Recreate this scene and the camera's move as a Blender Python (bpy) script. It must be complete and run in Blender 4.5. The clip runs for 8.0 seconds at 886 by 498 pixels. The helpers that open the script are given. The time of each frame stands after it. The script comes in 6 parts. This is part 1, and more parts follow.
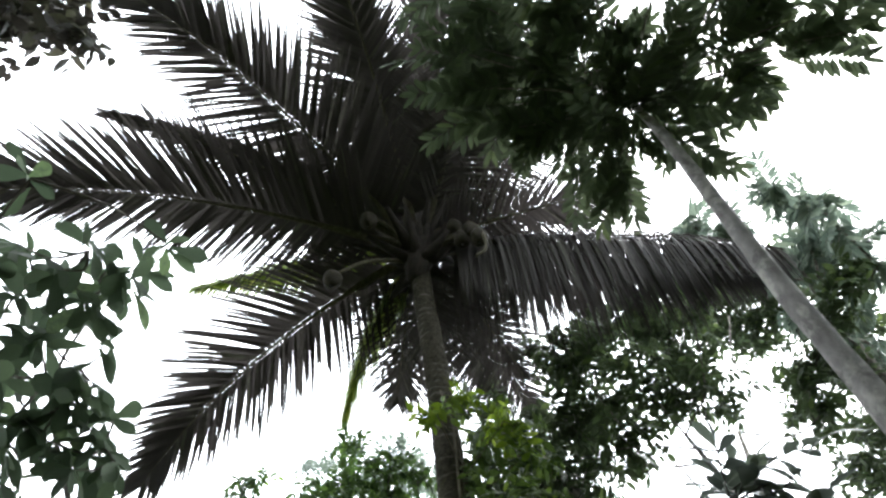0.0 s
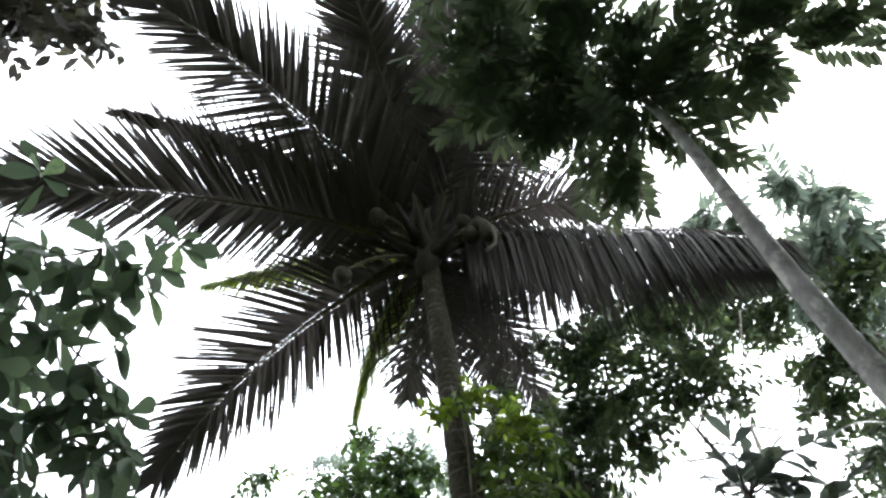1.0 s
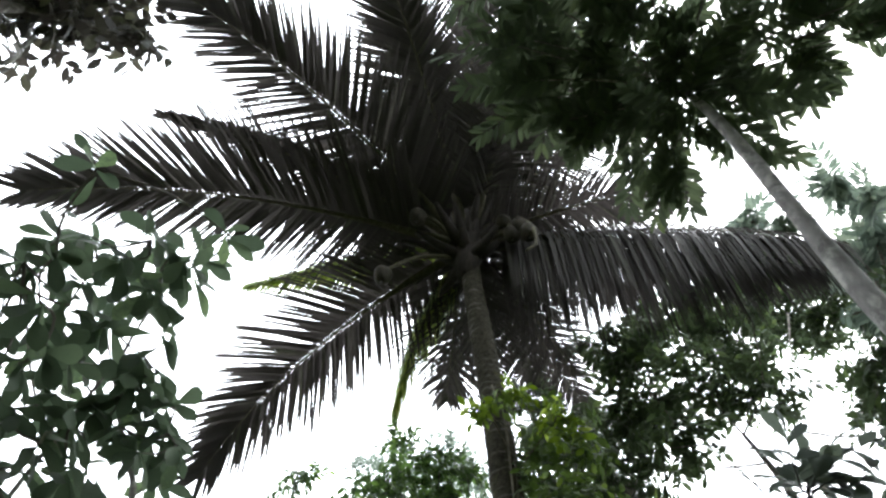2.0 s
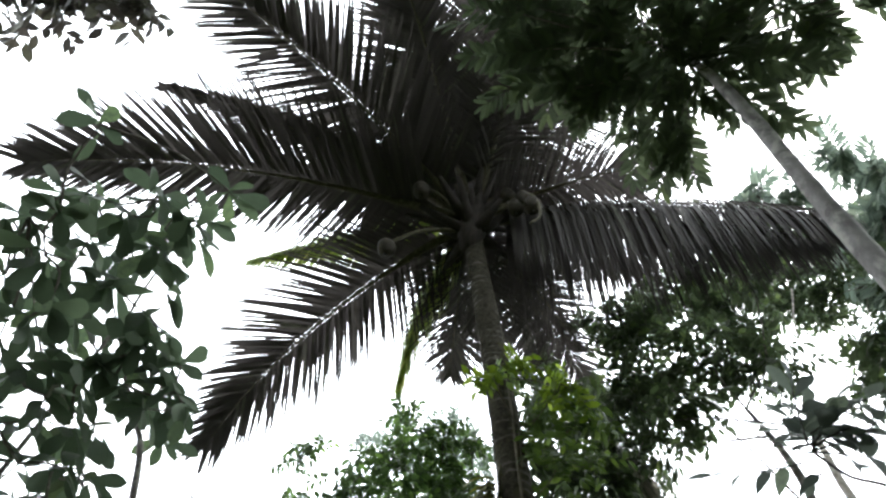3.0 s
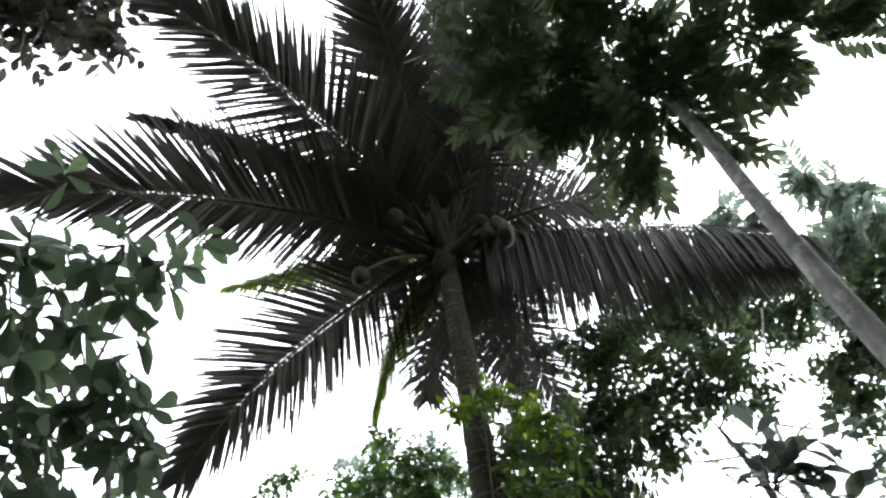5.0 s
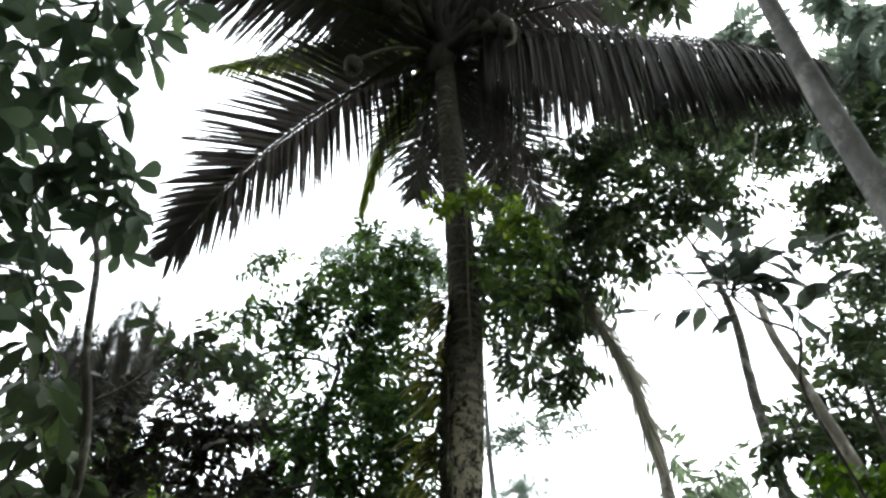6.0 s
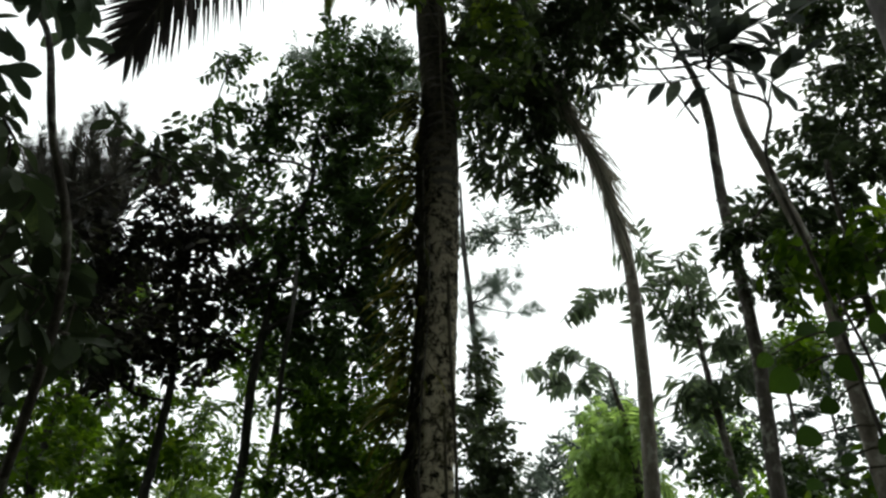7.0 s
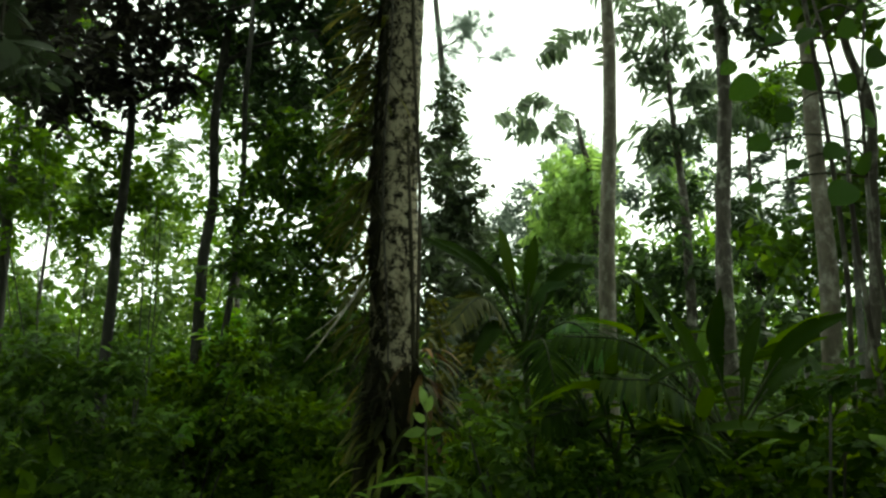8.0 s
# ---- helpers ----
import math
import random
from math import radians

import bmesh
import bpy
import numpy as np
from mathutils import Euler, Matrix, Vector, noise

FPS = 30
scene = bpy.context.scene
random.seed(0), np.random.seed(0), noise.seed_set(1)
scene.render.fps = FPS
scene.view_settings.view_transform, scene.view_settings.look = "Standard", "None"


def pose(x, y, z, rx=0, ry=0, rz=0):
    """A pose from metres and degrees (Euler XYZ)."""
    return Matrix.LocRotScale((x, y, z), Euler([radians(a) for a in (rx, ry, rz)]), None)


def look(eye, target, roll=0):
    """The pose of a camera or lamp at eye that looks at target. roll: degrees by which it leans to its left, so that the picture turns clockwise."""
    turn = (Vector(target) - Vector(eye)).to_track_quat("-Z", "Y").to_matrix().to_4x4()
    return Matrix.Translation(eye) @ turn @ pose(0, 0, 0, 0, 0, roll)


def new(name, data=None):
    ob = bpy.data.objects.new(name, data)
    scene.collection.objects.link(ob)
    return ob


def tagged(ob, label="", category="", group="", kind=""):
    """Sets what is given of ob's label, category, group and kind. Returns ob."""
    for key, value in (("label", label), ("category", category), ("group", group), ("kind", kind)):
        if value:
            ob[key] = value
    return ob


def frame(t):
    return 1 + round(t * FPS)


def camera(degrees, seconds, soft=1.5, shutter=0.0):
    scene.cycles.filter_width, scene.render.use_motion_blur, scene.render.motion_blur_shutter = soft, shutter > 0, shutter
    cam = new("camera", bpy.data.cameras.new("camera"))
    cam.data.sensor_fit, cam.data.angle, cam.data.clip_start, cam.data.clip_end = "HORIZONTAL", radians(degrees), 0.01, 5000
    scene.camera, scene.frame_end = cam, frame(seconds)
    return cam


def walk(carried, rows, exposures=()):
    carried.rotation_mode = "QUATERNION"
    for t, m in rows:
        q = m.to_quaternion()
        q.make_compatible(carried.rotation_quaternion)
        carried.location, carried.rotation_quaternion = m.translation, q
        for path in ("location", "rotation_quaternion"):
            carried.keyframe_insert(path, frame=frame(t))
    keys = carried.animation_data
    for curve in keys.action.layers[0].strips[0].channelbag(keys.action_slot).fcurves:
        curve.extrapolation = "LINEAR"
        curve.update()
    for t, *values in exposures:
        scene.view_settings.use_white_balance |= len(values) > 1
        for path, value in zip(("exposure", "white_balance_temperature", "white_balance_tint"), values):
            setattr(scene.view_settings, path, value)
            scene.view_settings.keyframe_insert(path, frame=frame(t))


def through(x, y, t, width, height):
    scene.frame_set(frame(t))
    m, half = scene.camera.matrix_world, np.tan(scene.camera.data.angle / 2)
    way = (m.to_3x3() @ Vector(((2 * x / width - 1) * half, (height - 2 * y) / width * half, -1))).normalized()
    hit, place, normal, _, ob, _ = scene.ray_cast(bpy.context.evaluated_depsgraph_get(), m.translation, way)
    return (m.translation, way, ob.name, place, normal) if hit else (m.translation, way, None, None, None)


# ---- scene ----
# ---- camera and walk ----
cam = camera(64.81, 8.0, soft=2.5)
# seconds, place in metres, pitch, heading and roll in degrees
PATH = [
    (0.0, -0.013, -0.006, 1.832, 60.96, -2.7, -3.09),
    (0.5, -0.017, 0.002, 1.829, 60.68, -3.36, -3.45),
    (1.0, -0.027, 0.002, 1.831, 60.69, -1.3, -2.29),
    (1.5, -0.048, 0.017, 1.833, 60.75, 3.35, 2.25),
    (1.7, -0.049, 0.022, 1.836, 61.12, 4.24, 2.67),
    (2.8, -0.068, 0.146, 1.783, 59.81, 6.6, 4.84),
    (3.0, -0.065, 0.142, 1.787, 59.47, 5.37, 3.67),
    (3.5, -0.067, 0.1, 1.814, 58.41, 3.31, 2.2),
    (4.0, -0.082, 0.096, 1.808, 59.7, 0.81, -0.46),
    (4.2, -0.076, 0.085, 1.813, 60.84, 0.62, -1.08),
    (5.3, -0.003, 0.033, 1.801, 61.01, 3.16, 1.2),
    (5.5, 0.01, 0.044, 1.8, 55.14, 3.42, 3.5),
    (6.0, 0.0, 0.087, 1.793, 44.96, 0.0, 2.89),
    (6.5, -0.006, 0.089, 1.784, 37.8, -2.13, 0.87),
    (7.0, 0.007, 0.153, 1.697, 29.53, -3.07, -0.07),
    (7.5, 0.026, 0.208, 1.626, 20.71, -3.62, 0.32),
    (8.0, 0.05, 0.239, 1.536, 9.71, -5.5, -0.37),
]
walk(cam, [(t, pose(x, y, z, 90 + pitch, 0, yaw) @ pose(0, 0, 0, 0, 0, roll)) for t, x, y, z, pitch, yaw, roll in PATH],
     exposures=[(0.0, 2.78, 6050, 9), (5.3, 2.68, 6050, 9), (6.5, 1.45, 6200, 5), (7.2, 0.48, 6400, 4), (7.6, 0.48, 6500, 0), (8.0, 1.5, 6900, -18)])

# ---- world and light: bright overcast noon ----
world = bpy.data.worlds.new("overcast_sky")
scene.world = world
world.use_nodes = True
wn = world.node_tree.nodes
wl = world.node_tree.links
wn.clear()
sky = wn.new("ShaderNodeTexSky")
sky.sky_type = "NISHITA"
sky.sun_disc = False
sky.sun_elevation = radians(58)
sky.sun_rotation = radians(60)
sky.air_density = 2.0
sky.dust_density = 6.0
haze = wn.new("ShaderNodeMix")
haze.data_type = "RGBA"
haze.inputs["Factor"].default_value = 0.93
haze.inputs[7].default_value = (12.0, 12.2, 12.1, 1)
bg = wn.new("ShaderNodeBackground")
bg.inputs["Strength"].default_value = 0.088
wout = wn.new("ShaderNodeOutputWorld")
wl.new(sky.outputs["Color"], haze.inputs[6])
wl.new(haze.outputs[2], bg.inputs["Color"])
wl.new(bg.outputs["Background"], wout.inputs["Surface"])

sun_data = bpy.data.lights.new("veiled_sun", "SUN")
sun_data.energy = 1.5
sun_data.angle = radians(14)
sun_data.color = (1.0, 0.97, 0.92)
sun = new("veiled_sun", sun_data)
sun.matrix_world = look((30 * math.sin(radians(60)), 30 * math.cos(radians(60)), 48), (0, 0, 0))


# ---- materials ----
def ramp(nodes, stops):
    r = nodes.new("ShaderNodeValToRGB")
    r.color_ramp.elements[0].position, r.color_ramp.elements[0].color = stops[0][0], (*stops[0][1], 1)
    r.color_ramp.elements[1].position, r.color_ramp.elements[1].color = stops[-1][0], (*stops[-1][1], 1)
    for p, c in stops[1:-1]:
        e = r.color_ramp.elements.new(p)
        e.color = (*c, 1)
    return r


def noise_node(nodes, links, scale, detail=4, stretch=None, rough=0.6):
    co = nodes.new("ShaderNodeTexCoord")
    n = nodes.new("ShaderNodeTexNoise")
    n.inputs["Scale"].default_value, n.inputs["Detail"].default_value, n.inputs["Roughness"].default_value = scale, detail, rough
    src = co.outputs["Object"]
    if stretch:
        mp = nodes.new("ShaderNodeMapping")
        mp.inputs["Scale"].default_value = stretch
        links.new(src, mp.inputs["Vector"])
        src = mp.outputs["Vector"]
    links.new(src, n.inputs["Vector"])
    return n


def leaf_material(name, dark, mid, light, glow, through=0.3, gloss=0.5, shine=0.1):
    """Leaf: colour by leaf, blotches across it, a waxy top and light that passes through the blade."""
    m = bpy.data.materials.new(name)
    m.use_nodes = True
    n, l = m.node_tree.nodes, m.node_tree.links
    n.clear()
    out = n.new("ShaderNodeOutputMaterial")
    geo = n.new("ShaderNodeNewGeometry")
    info = n.new("ShaderNodeObjectInfo")
    add = n.new("ShaderNodeMath")
    add.operation = "ADD"
    l.new(geo.outputs["Random Per Island"], add.inputs[0])
    l.new(info.outputs["Random"], add.inputs[1])
    fr = n.new("ShaderNodeMath")
    fr.operation = "FRACT"
    l.new(add.outputs[0], fr.inputs[0])
    cr = ramp(n, [(0.0, dark), (0.5, mid), (0.93, light), (1.0, glow)])
    blot = noise_node(n, l, 9.0, 3)
    mixv = n.new("ShaderNodeMath")
    mixv.operation = "MULTIPLY_ADD"
    mixv.inputs[1].default_value, mixv.inputs[2].default_value = 0.35, -0.17
    l.new(blot.outputs["Fac"], mixv.inputs[0])
    summed = n.new("ShaderNodeMath")
    summed.operation, summed.use_clamp = "ADD", True
    l.new(fr.outputs[0], summed.inputs[0])
    l.new(mixv.outputs[0], summed.inputs[1])
    l.new(summed.outputs[0], cr.inputs["Fac"])
    p = n.new("ShaderNodeBsdfPrincipled")
    p.inputs["Roughness"].default_value = gloss
    p.inputs["Specular IOR Level"].default_value = shine
    l.new(cr.outputs["Color"], p.inputs["Base Color"])
    tr = n.new("ShaderNodeBsdfTranslucent")
    hs = n.new("ShaderNodeHueSaturation")
    hs.inputs["Hue"].default_value, hs.inputs["Saturation"].default_value, hs.inputs["Value"].default_value = 0.485, 1.15, 1.5
    l.new(cr.outputs["Color"], hs.inputs["Color"])
    l.new(hs.outputs["Color"], tr.inputs["Color"])
    mx = n.new("ShaderNodeMixShader")
    mx.inputs["Fac"].default_value = through
    l.new(p.outputs[0], mx.inputs[1])
    l.new(tr.outputs[0], mx.inputs[2])
    l.new(mx.outputs[0], out.inputs["Surface"])
    return m


def bark_material(name, dark, mid, light, scale=14.0, stretch=(1, 1, 0.25), lichen=None, amount=0.5, moss=None, patch=9.0, upto=None, rings=None, bands=None, gloss=0.2):
    """Bark: streaks, fine grain with relief, and lichen and moss blotches with shapes of their own."""
    m = bpy.data.materials.new(name)
    m.use_nodes = True
    n, l = m.node_tree.nodes, m.node_tree.links
    p = n["Principled BSDF"]
    p.inputs["Roughness"].default_value = 0.85
    p.inputs["Specular IOR Level"].default_value = gloss
    a = noise_node(n, l, scale, 8, stretch, 0.7)
    cr = ramp(n, [(0.3, dark), (0.5, mid), (0.72, light)])
    l.new(a.outputs["Fac"], cr.inputs["Fac"])
    col = cr.outputs["Color"]
    for tint, sc, lo, way in ((lichen, patch, 1 - amount, (1, 1, 0.8)), (moss, 2.2, 0.6, (1, 1, 0.8)), (rings, 13.0, 0.57, (0.9, 0.9, 1.4))):
        if tint:
            b = noise_node(n, l, sc, 7, way, 0.74 if rings else 0.65)
            soft = 0.04 if rings else 0.06
            k = ramp(n, [(lo - soft, (0, 0, 0)), (lo + soft, (1, 1, 1))])
            l.new(b.outputs["Fac"], k.inputs["Fac"])
            fac = k.outputs["Color"]
            # lichen thins with height, which also paints in the shade under the crown
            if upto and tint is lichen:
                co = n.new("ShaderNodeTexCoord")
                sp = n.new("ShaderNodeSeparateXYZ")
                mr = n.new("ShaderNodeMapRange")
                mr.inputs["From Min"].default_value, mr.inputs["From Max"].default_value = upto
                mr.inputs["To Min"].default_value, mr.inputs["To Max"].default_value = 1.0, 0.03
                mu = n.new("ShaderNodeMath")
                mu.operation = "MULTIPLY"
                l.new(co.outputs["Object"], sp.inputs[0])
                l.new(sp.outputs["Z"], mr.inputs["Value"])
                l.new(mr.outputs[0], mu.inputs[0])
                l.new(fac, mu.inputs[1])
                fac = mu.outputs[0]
            mixer = n.new("ShaderNodeMix")
            mixer.data_type = "RGBA"
            mixer.inputs[7].default_value = (*tint, 1)
            l.new(fac, mixer.inputs["Factor"])
            l.new(col, mixer.inputs[6])
            col = mixer.outputs[2]
    if bands:
        # worn ring scars: pale edges round the trunk, broken up
        pitch, tint = bands
        co = n.new("ShaderNodeTexCoord")
        sp = n.new("ShaderNodeSeparateXYZ")
        l.new(co.outputs["Object"], sp.inputs[0])
        wob = noise_node(n, l, 5.0, 3, (1, 1, 0.6))
        ma = n.new("ShaderNodeMath")
        ma.operation = "MULTIPLY_ADD"
        ma.inputs[1].default_value = 9.0
        zs = n.new("ShaderNodeMath")
        zs.operation = "MULTIPLY"
        zs.inputs[1].default_value = 2 * math.pi / pitch
        l.new(sp.outputs["Z"], zs.inputs[0])
        l.new(wob.outputs["Fac"], ma.inputs[0])
        l.new(zs.outputs[0], ma.inputs[2])
        si = n.new("ShaderNodeMath")
        si.operation = "SINE"
        l.new(ma.outputs[0], si.inputs[0])
        worn = noise_node(n, l, 4.0, 6, (1, 1, 1.2), 0.7)
        both = n.new("ShaderNodeMath")
        both.operation = "MULTIPLY_ADD"
        both.inputs[1].default_value = 0.11
        l.new(si.outputs[0], both.inputs[0])
        l.new(worn.outputs["Fac"], both.inputs[2])
        edge = ramp(n, [(0.6, (0, 0, 0)), (0.7, (1, 1, 1))])
        l.new(both.outputs[0], edge.inputs["Fac"])
        mixer = n.new("ShaderNodeMix")
        mixer.data_type = "RGBA"
        mixer.inputs[7].default_value = (*tint, 1)
        l.new(edge.outputs["Color"], mixer.inputs["Factor"])
        l.new(col, mixer.inputs[6])
        col = mixer.outputs[2]
    l.new(col, p.inputs["Base Color"])
    bump = n.new("ShaderNodeBump")
    bump.inputs["Strength"].default_value, bump.inputs["Distance"].default_value = 0.7, 0.02
    l.new(a.outputs["Fac"], bump.inputs["Height"])
    l.new(bump.outputs["Normal"], p.inputs["Normal"])
    return m


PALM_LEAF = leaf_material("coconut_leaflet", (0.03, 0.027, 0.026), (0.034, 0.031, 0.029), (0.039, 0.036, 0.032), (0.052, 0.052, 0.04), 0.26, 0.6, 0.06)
PALM_YELLOW = leaf_material("yellowing_leaflet", (0.05, 0.07, 0.02), (0.085, 0.12, 0.03), (0.14, 0.17, 0.05), (0.22, 0.22, 0.08), 0.35)
PALM_DRY = leaf_material("dry_leaflet", (0.11, 0.108, 0.085), (0.18, 0.175, 0.14), (0.26, 0.25, 0.205), (0.3, 0.28, 0.23), 0.3)
DARK_LEAF = leaf_material("dark_waxy_leaf", (0.028, 0.037, 0.021), (0.042, 0.056, 0.031), (0.058, 0.083, 0.04), (0.09, 0.125, 0.05), 0.3)
MID_LEAF = leaf_material("mid_green_leaf", (0.02, 0.034, 0.013), (0.033, 0.055, 0.02), (0.05, 0.088, 0.028), (0.095, 0.155, 0.042), 0.34)
# pale and grey because the veil of haze is mixed into this colour
VEILED_LEAF = leaf_material("hazed_sapling_leaf", (0.045, 0.053, 0.047), (0.062, 0.074, 0.064), (0.083, 0.1, 0.08), (0.115, 0.14, 0.1), 0.26)
SAPLING_LEAF = leaf_material("sapling_leaf", (0.036, 0.05, 0.033), (0.05, 0.069, 0.045), (0.066, 0.093, 0.056), (0.095, 0.135, 0.07), 0.36)
CROWN_LEAF = leaf_material("oblong_crown_leaf", (0.031, 0.039, 0.026), (0.039, 0.051, 0.031), (0.049, 0.063, 0.037), (0.052, 0.068, 0.034), 0.26, 0.6, 0.05)
SPRAY_LEAF = leaf_material("drooping_spray_leaf", (0.05, 0.068, 0.042), (0.078, 0.105, 0.062), (0.11, 0.15, 0.085), (0.16, 0.21, 0.11), 0.4)
GREEN_LEAF = leaf_material("green_leaf", (0.026, 0.05, 0.009), (0.048, 0.092, 0.015), (0.08, 0.15, 0.024), (0.15, 0.235, 0.04), 0.4)
# lighter green that carries the sunlit look of the thickets in its colour
THICKET_LEAF = leaf_material("sun_tinted_thicket_leaf", (0.042, 0.074, 0.016), (0.08, 0.13, 0.029), (0.125, 0.195, 0.047), (0.2, 0.28, 0.08), 0.45)
UNDER_LEAF = leaf_material("undergrowth_leaf", (0.016, 0.033, 0.004), (0.046, 0.086, 0.009), (0.088, 0.156, 0.017), (0.16, 0.24, 0.034), 0.34, 0.6, 0.05)
BRIGHT_LEAF = leaf_material("bright_young_leaf", (0.05, 0.11, 0.014), (0.09, 0.20, 0.024), (0.15, 0.29, 0.04), (0.24, 0.37, 0.06), 0.45)
VINE_LEAF = leaf_material("vine_leaf", (0.022, 0.035, 0.012), (0.034, 0.054, 0.017), (0.05, 0.08, 0.023), (0.095, 0.14, 0.036), 0.32)
FRESH_LEAF = leaf_material("fresh_vine_leaf", (0.045, 0.07, 0.014), (0.072, 0.115, 0.021), (0.11, 0.165, 0.032), (0.17, 0.23, 0.05), 0.4)
# young leaf green, brightened further to hold the glare on the far bush
SUNNY_LEAF = leaf_material("sun_tinted_young_leaf", (0.11, 0.17, 0.05), (0.18, 0.28, 0.085), (0.25, 0.37, 0.12), (0.33, 0.45, 0.16), 0.5)
FERN_BRIGHT = leaf_material("yellow_green_fern", (0.06, 0.075, 0.012), (0.10, 0.12, 0.02), (0.16, 0.17, 0.035), (0.22, 0.2, 0.05), 0.35)
FERN_DARK = leaf_material("dark_mossy_fern", (0.012, 0.014, 0.004), (0.022, 0.026, 0.006), (0.04, 0.045, 0.011), (0.07, 0.07, 0.02), 0.25)
FERN_BROWN = leaf_material("withered_fern", (0.035, 0.022, 0.009), (0.07, 0.042, 0.016), (0.12, 0.07, 0.025), (0.2, 0.11, 0.04), 0.25)
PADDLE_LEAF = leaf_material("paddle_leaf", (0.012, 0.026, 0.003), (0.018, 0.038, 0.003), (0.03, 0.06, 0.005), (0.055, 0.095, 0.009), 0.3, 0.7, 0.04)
PADDLE_GREEN = leaf_material("green_paddle_leaf", (0.03, 0.08, 0.012), (0.05, 0.12, 0.018), (0.08, 0.17, 0.025), (0.12, 0.22, 0.035), 0.4, 0.45)
PADDLE_PALE = leaf_material("pale_paddle_leaf", (0.02, 0.04, 0.012), (0.034, 0.06, 0.01), (0.05, 0.084, 0.014), (0.075, 0.11, 0.02), 0.3, 0.65, 0.05)
ROUND_YOUNG = leaf_material("round_young_leaf", (0.03, 0.06, 0.014), (0.042, 0.086, 0.019), (0.062, 0.125, 0.026), (0.09, 0.17, 0.04), 0.34)
PURPLE_LEAF = leaf_material("purplish_dark_leaf", (0.022, 0.021, 0.018), (0.035, 0.031, 0.027), (0.05, 0.05, 0.034), (0.08, 0.08, 0.05), 0.2)
# the grey of distant haze is put into this leaf colour
HAZE_LEAF = leaf_material("haze_greyed_leaf", (0.055, 0.07, 0.058), (0.085, 0.107, 0.086), (0.125, 0.15, 0.118), (0.17, 0.2, 0.15), 0.34)
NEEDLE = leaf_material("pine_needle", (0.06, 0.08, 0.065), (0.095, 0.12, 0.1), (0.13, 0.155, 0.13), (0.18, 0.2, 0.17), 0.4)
PLUME = leaf_material("conifer_plume", (0.022, 0.022, 0.018), (0.036, 0.035, 0.028), (0.055, 0.053, 0.042), (0.08, 0.075, 0.06), 0.15)
FERN_LEAF = leaf_material("olive_fern", (0.033, 0.039, 0.009), (0.062, 0.07, 0.015), (0.1, 0.105, 0.025), (0.17, 0.155, 0.045), 0.36)
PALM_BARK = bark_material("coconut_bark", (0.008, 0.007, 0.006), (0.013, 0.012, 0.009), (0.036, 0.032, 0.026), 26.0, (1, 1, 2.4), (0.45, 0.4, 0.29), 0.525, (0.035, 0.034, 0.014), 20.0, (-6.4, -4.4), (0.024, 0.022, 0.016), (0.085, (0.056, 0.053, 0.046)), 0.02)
GREY_BARK = bark_material("smooth_grey_bark", (0.085, 0.078, 0.078), (0.15, 0.14, 0.138), (0.225, 0.21, 0.205), 9.0, (1, 1, 0.5), (0.26, 0.25, 0.235), 0.42, bands=(0.31, (0.085, 0.08, 0.078)))
BROWN_BARK = bark_material("brown_bark", (0.036, 0.031, 0.027), (0.07, 0.061, 0.053), (0.13, 0.116, 0.102), 18.0, (1, 1, 0.22), (0.24, 0.235, 0.2), 0.42)
TAN_BARK = bark_material("tan_bark", (0.075, 0.065, 0.052), (0.145, 0.127, 0.103), (0.225, 0.2, 0.165), 11.0, (1, 1, 0.4), (0.3, 0.285, 0.25), 0.42)
DARK_BARK = bark_material("dark_wet_bark", (0.018, 0.0175, 0.016), (0.038, 0.036, 0.032), (0.075, 0.071, 0.064), 18.0, (1, 1, 0.22))
STALK = bark_material("green_brown_stalk", (0.024, 0.022, 0.014), (0.046, 0.041, 0.026), (0.085, 0.074, 0.05), 20.0, (1, 1, 0.3))
GREEN_STALK = bark_material("green_leaf_stalk", (0.014, 0.02, 0.007), (0.026, 0.036, 0.012), (0.045, 0.058, 0.02), 20.0, (1, 1, 0.3))
PALM_STALK = bark_material("pale_dry_stalk", (0.14, 0.13, 0.10), (0.22, 0.21, 0.17), (0.3, 0.29, 0.25), 20.0, (1, 1, 0.3))
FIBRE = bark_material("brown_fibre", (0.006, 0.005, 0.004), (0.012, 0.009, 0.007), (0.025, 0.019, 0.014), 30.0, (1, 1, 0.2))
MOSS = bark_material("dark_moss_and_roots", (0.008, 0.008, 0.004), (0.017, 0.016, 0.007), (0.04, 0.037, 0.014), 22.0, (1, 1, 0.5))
NUT_SKIN = bark_material("green_brown_husk", (0.009, 0.008, 0.005), (0.017, 0.014, 0.009), (0.034, 0.027, 0.017), 10.0, (1, 1, 0.6))
SOIL = bark_material("leaf_litter_soil", (0.012, 0.010, 0.006), (0.026, 0.02, 0.012), (0.06, 0.046, 0.028), 26.0, (1, 1, 1), (0.024, 0.03, 0.012), 0.46, None, 2.5)


# ---- mesh helpers ----
def link_mesh(name, verts, tris, material, parent=None, label="", smooth=True):
    """One mesh object from an array of places and one of triangles."""
    verts, tris = np.asarray(verts, np.float32), np.asarray(tris, np.int32)
    me = bpy.data.meshes.new(name)
    me.vertices.add(len(verts))
    me.vertices.foreach_set("co", verts.ravel())
    me.loops.add(tris.size)
    me.loops.foreach_set("vertex_index", tris.ravel())
    me.polygons.add(len(tris))
    me.polygons.foreach_set("loop_start", np.arange(0, tris.size, 3, dtype=np.int32))
    me.polygons.foreach_set("use_smooth", np.full(len(tris), smooth))
    me.update(calc_edges=True)
    me.materials.append(material)
    ob = new(name, me)
    if parent:
        ob.parent = parent
    if label:
        ob["label"] = label
    return ob


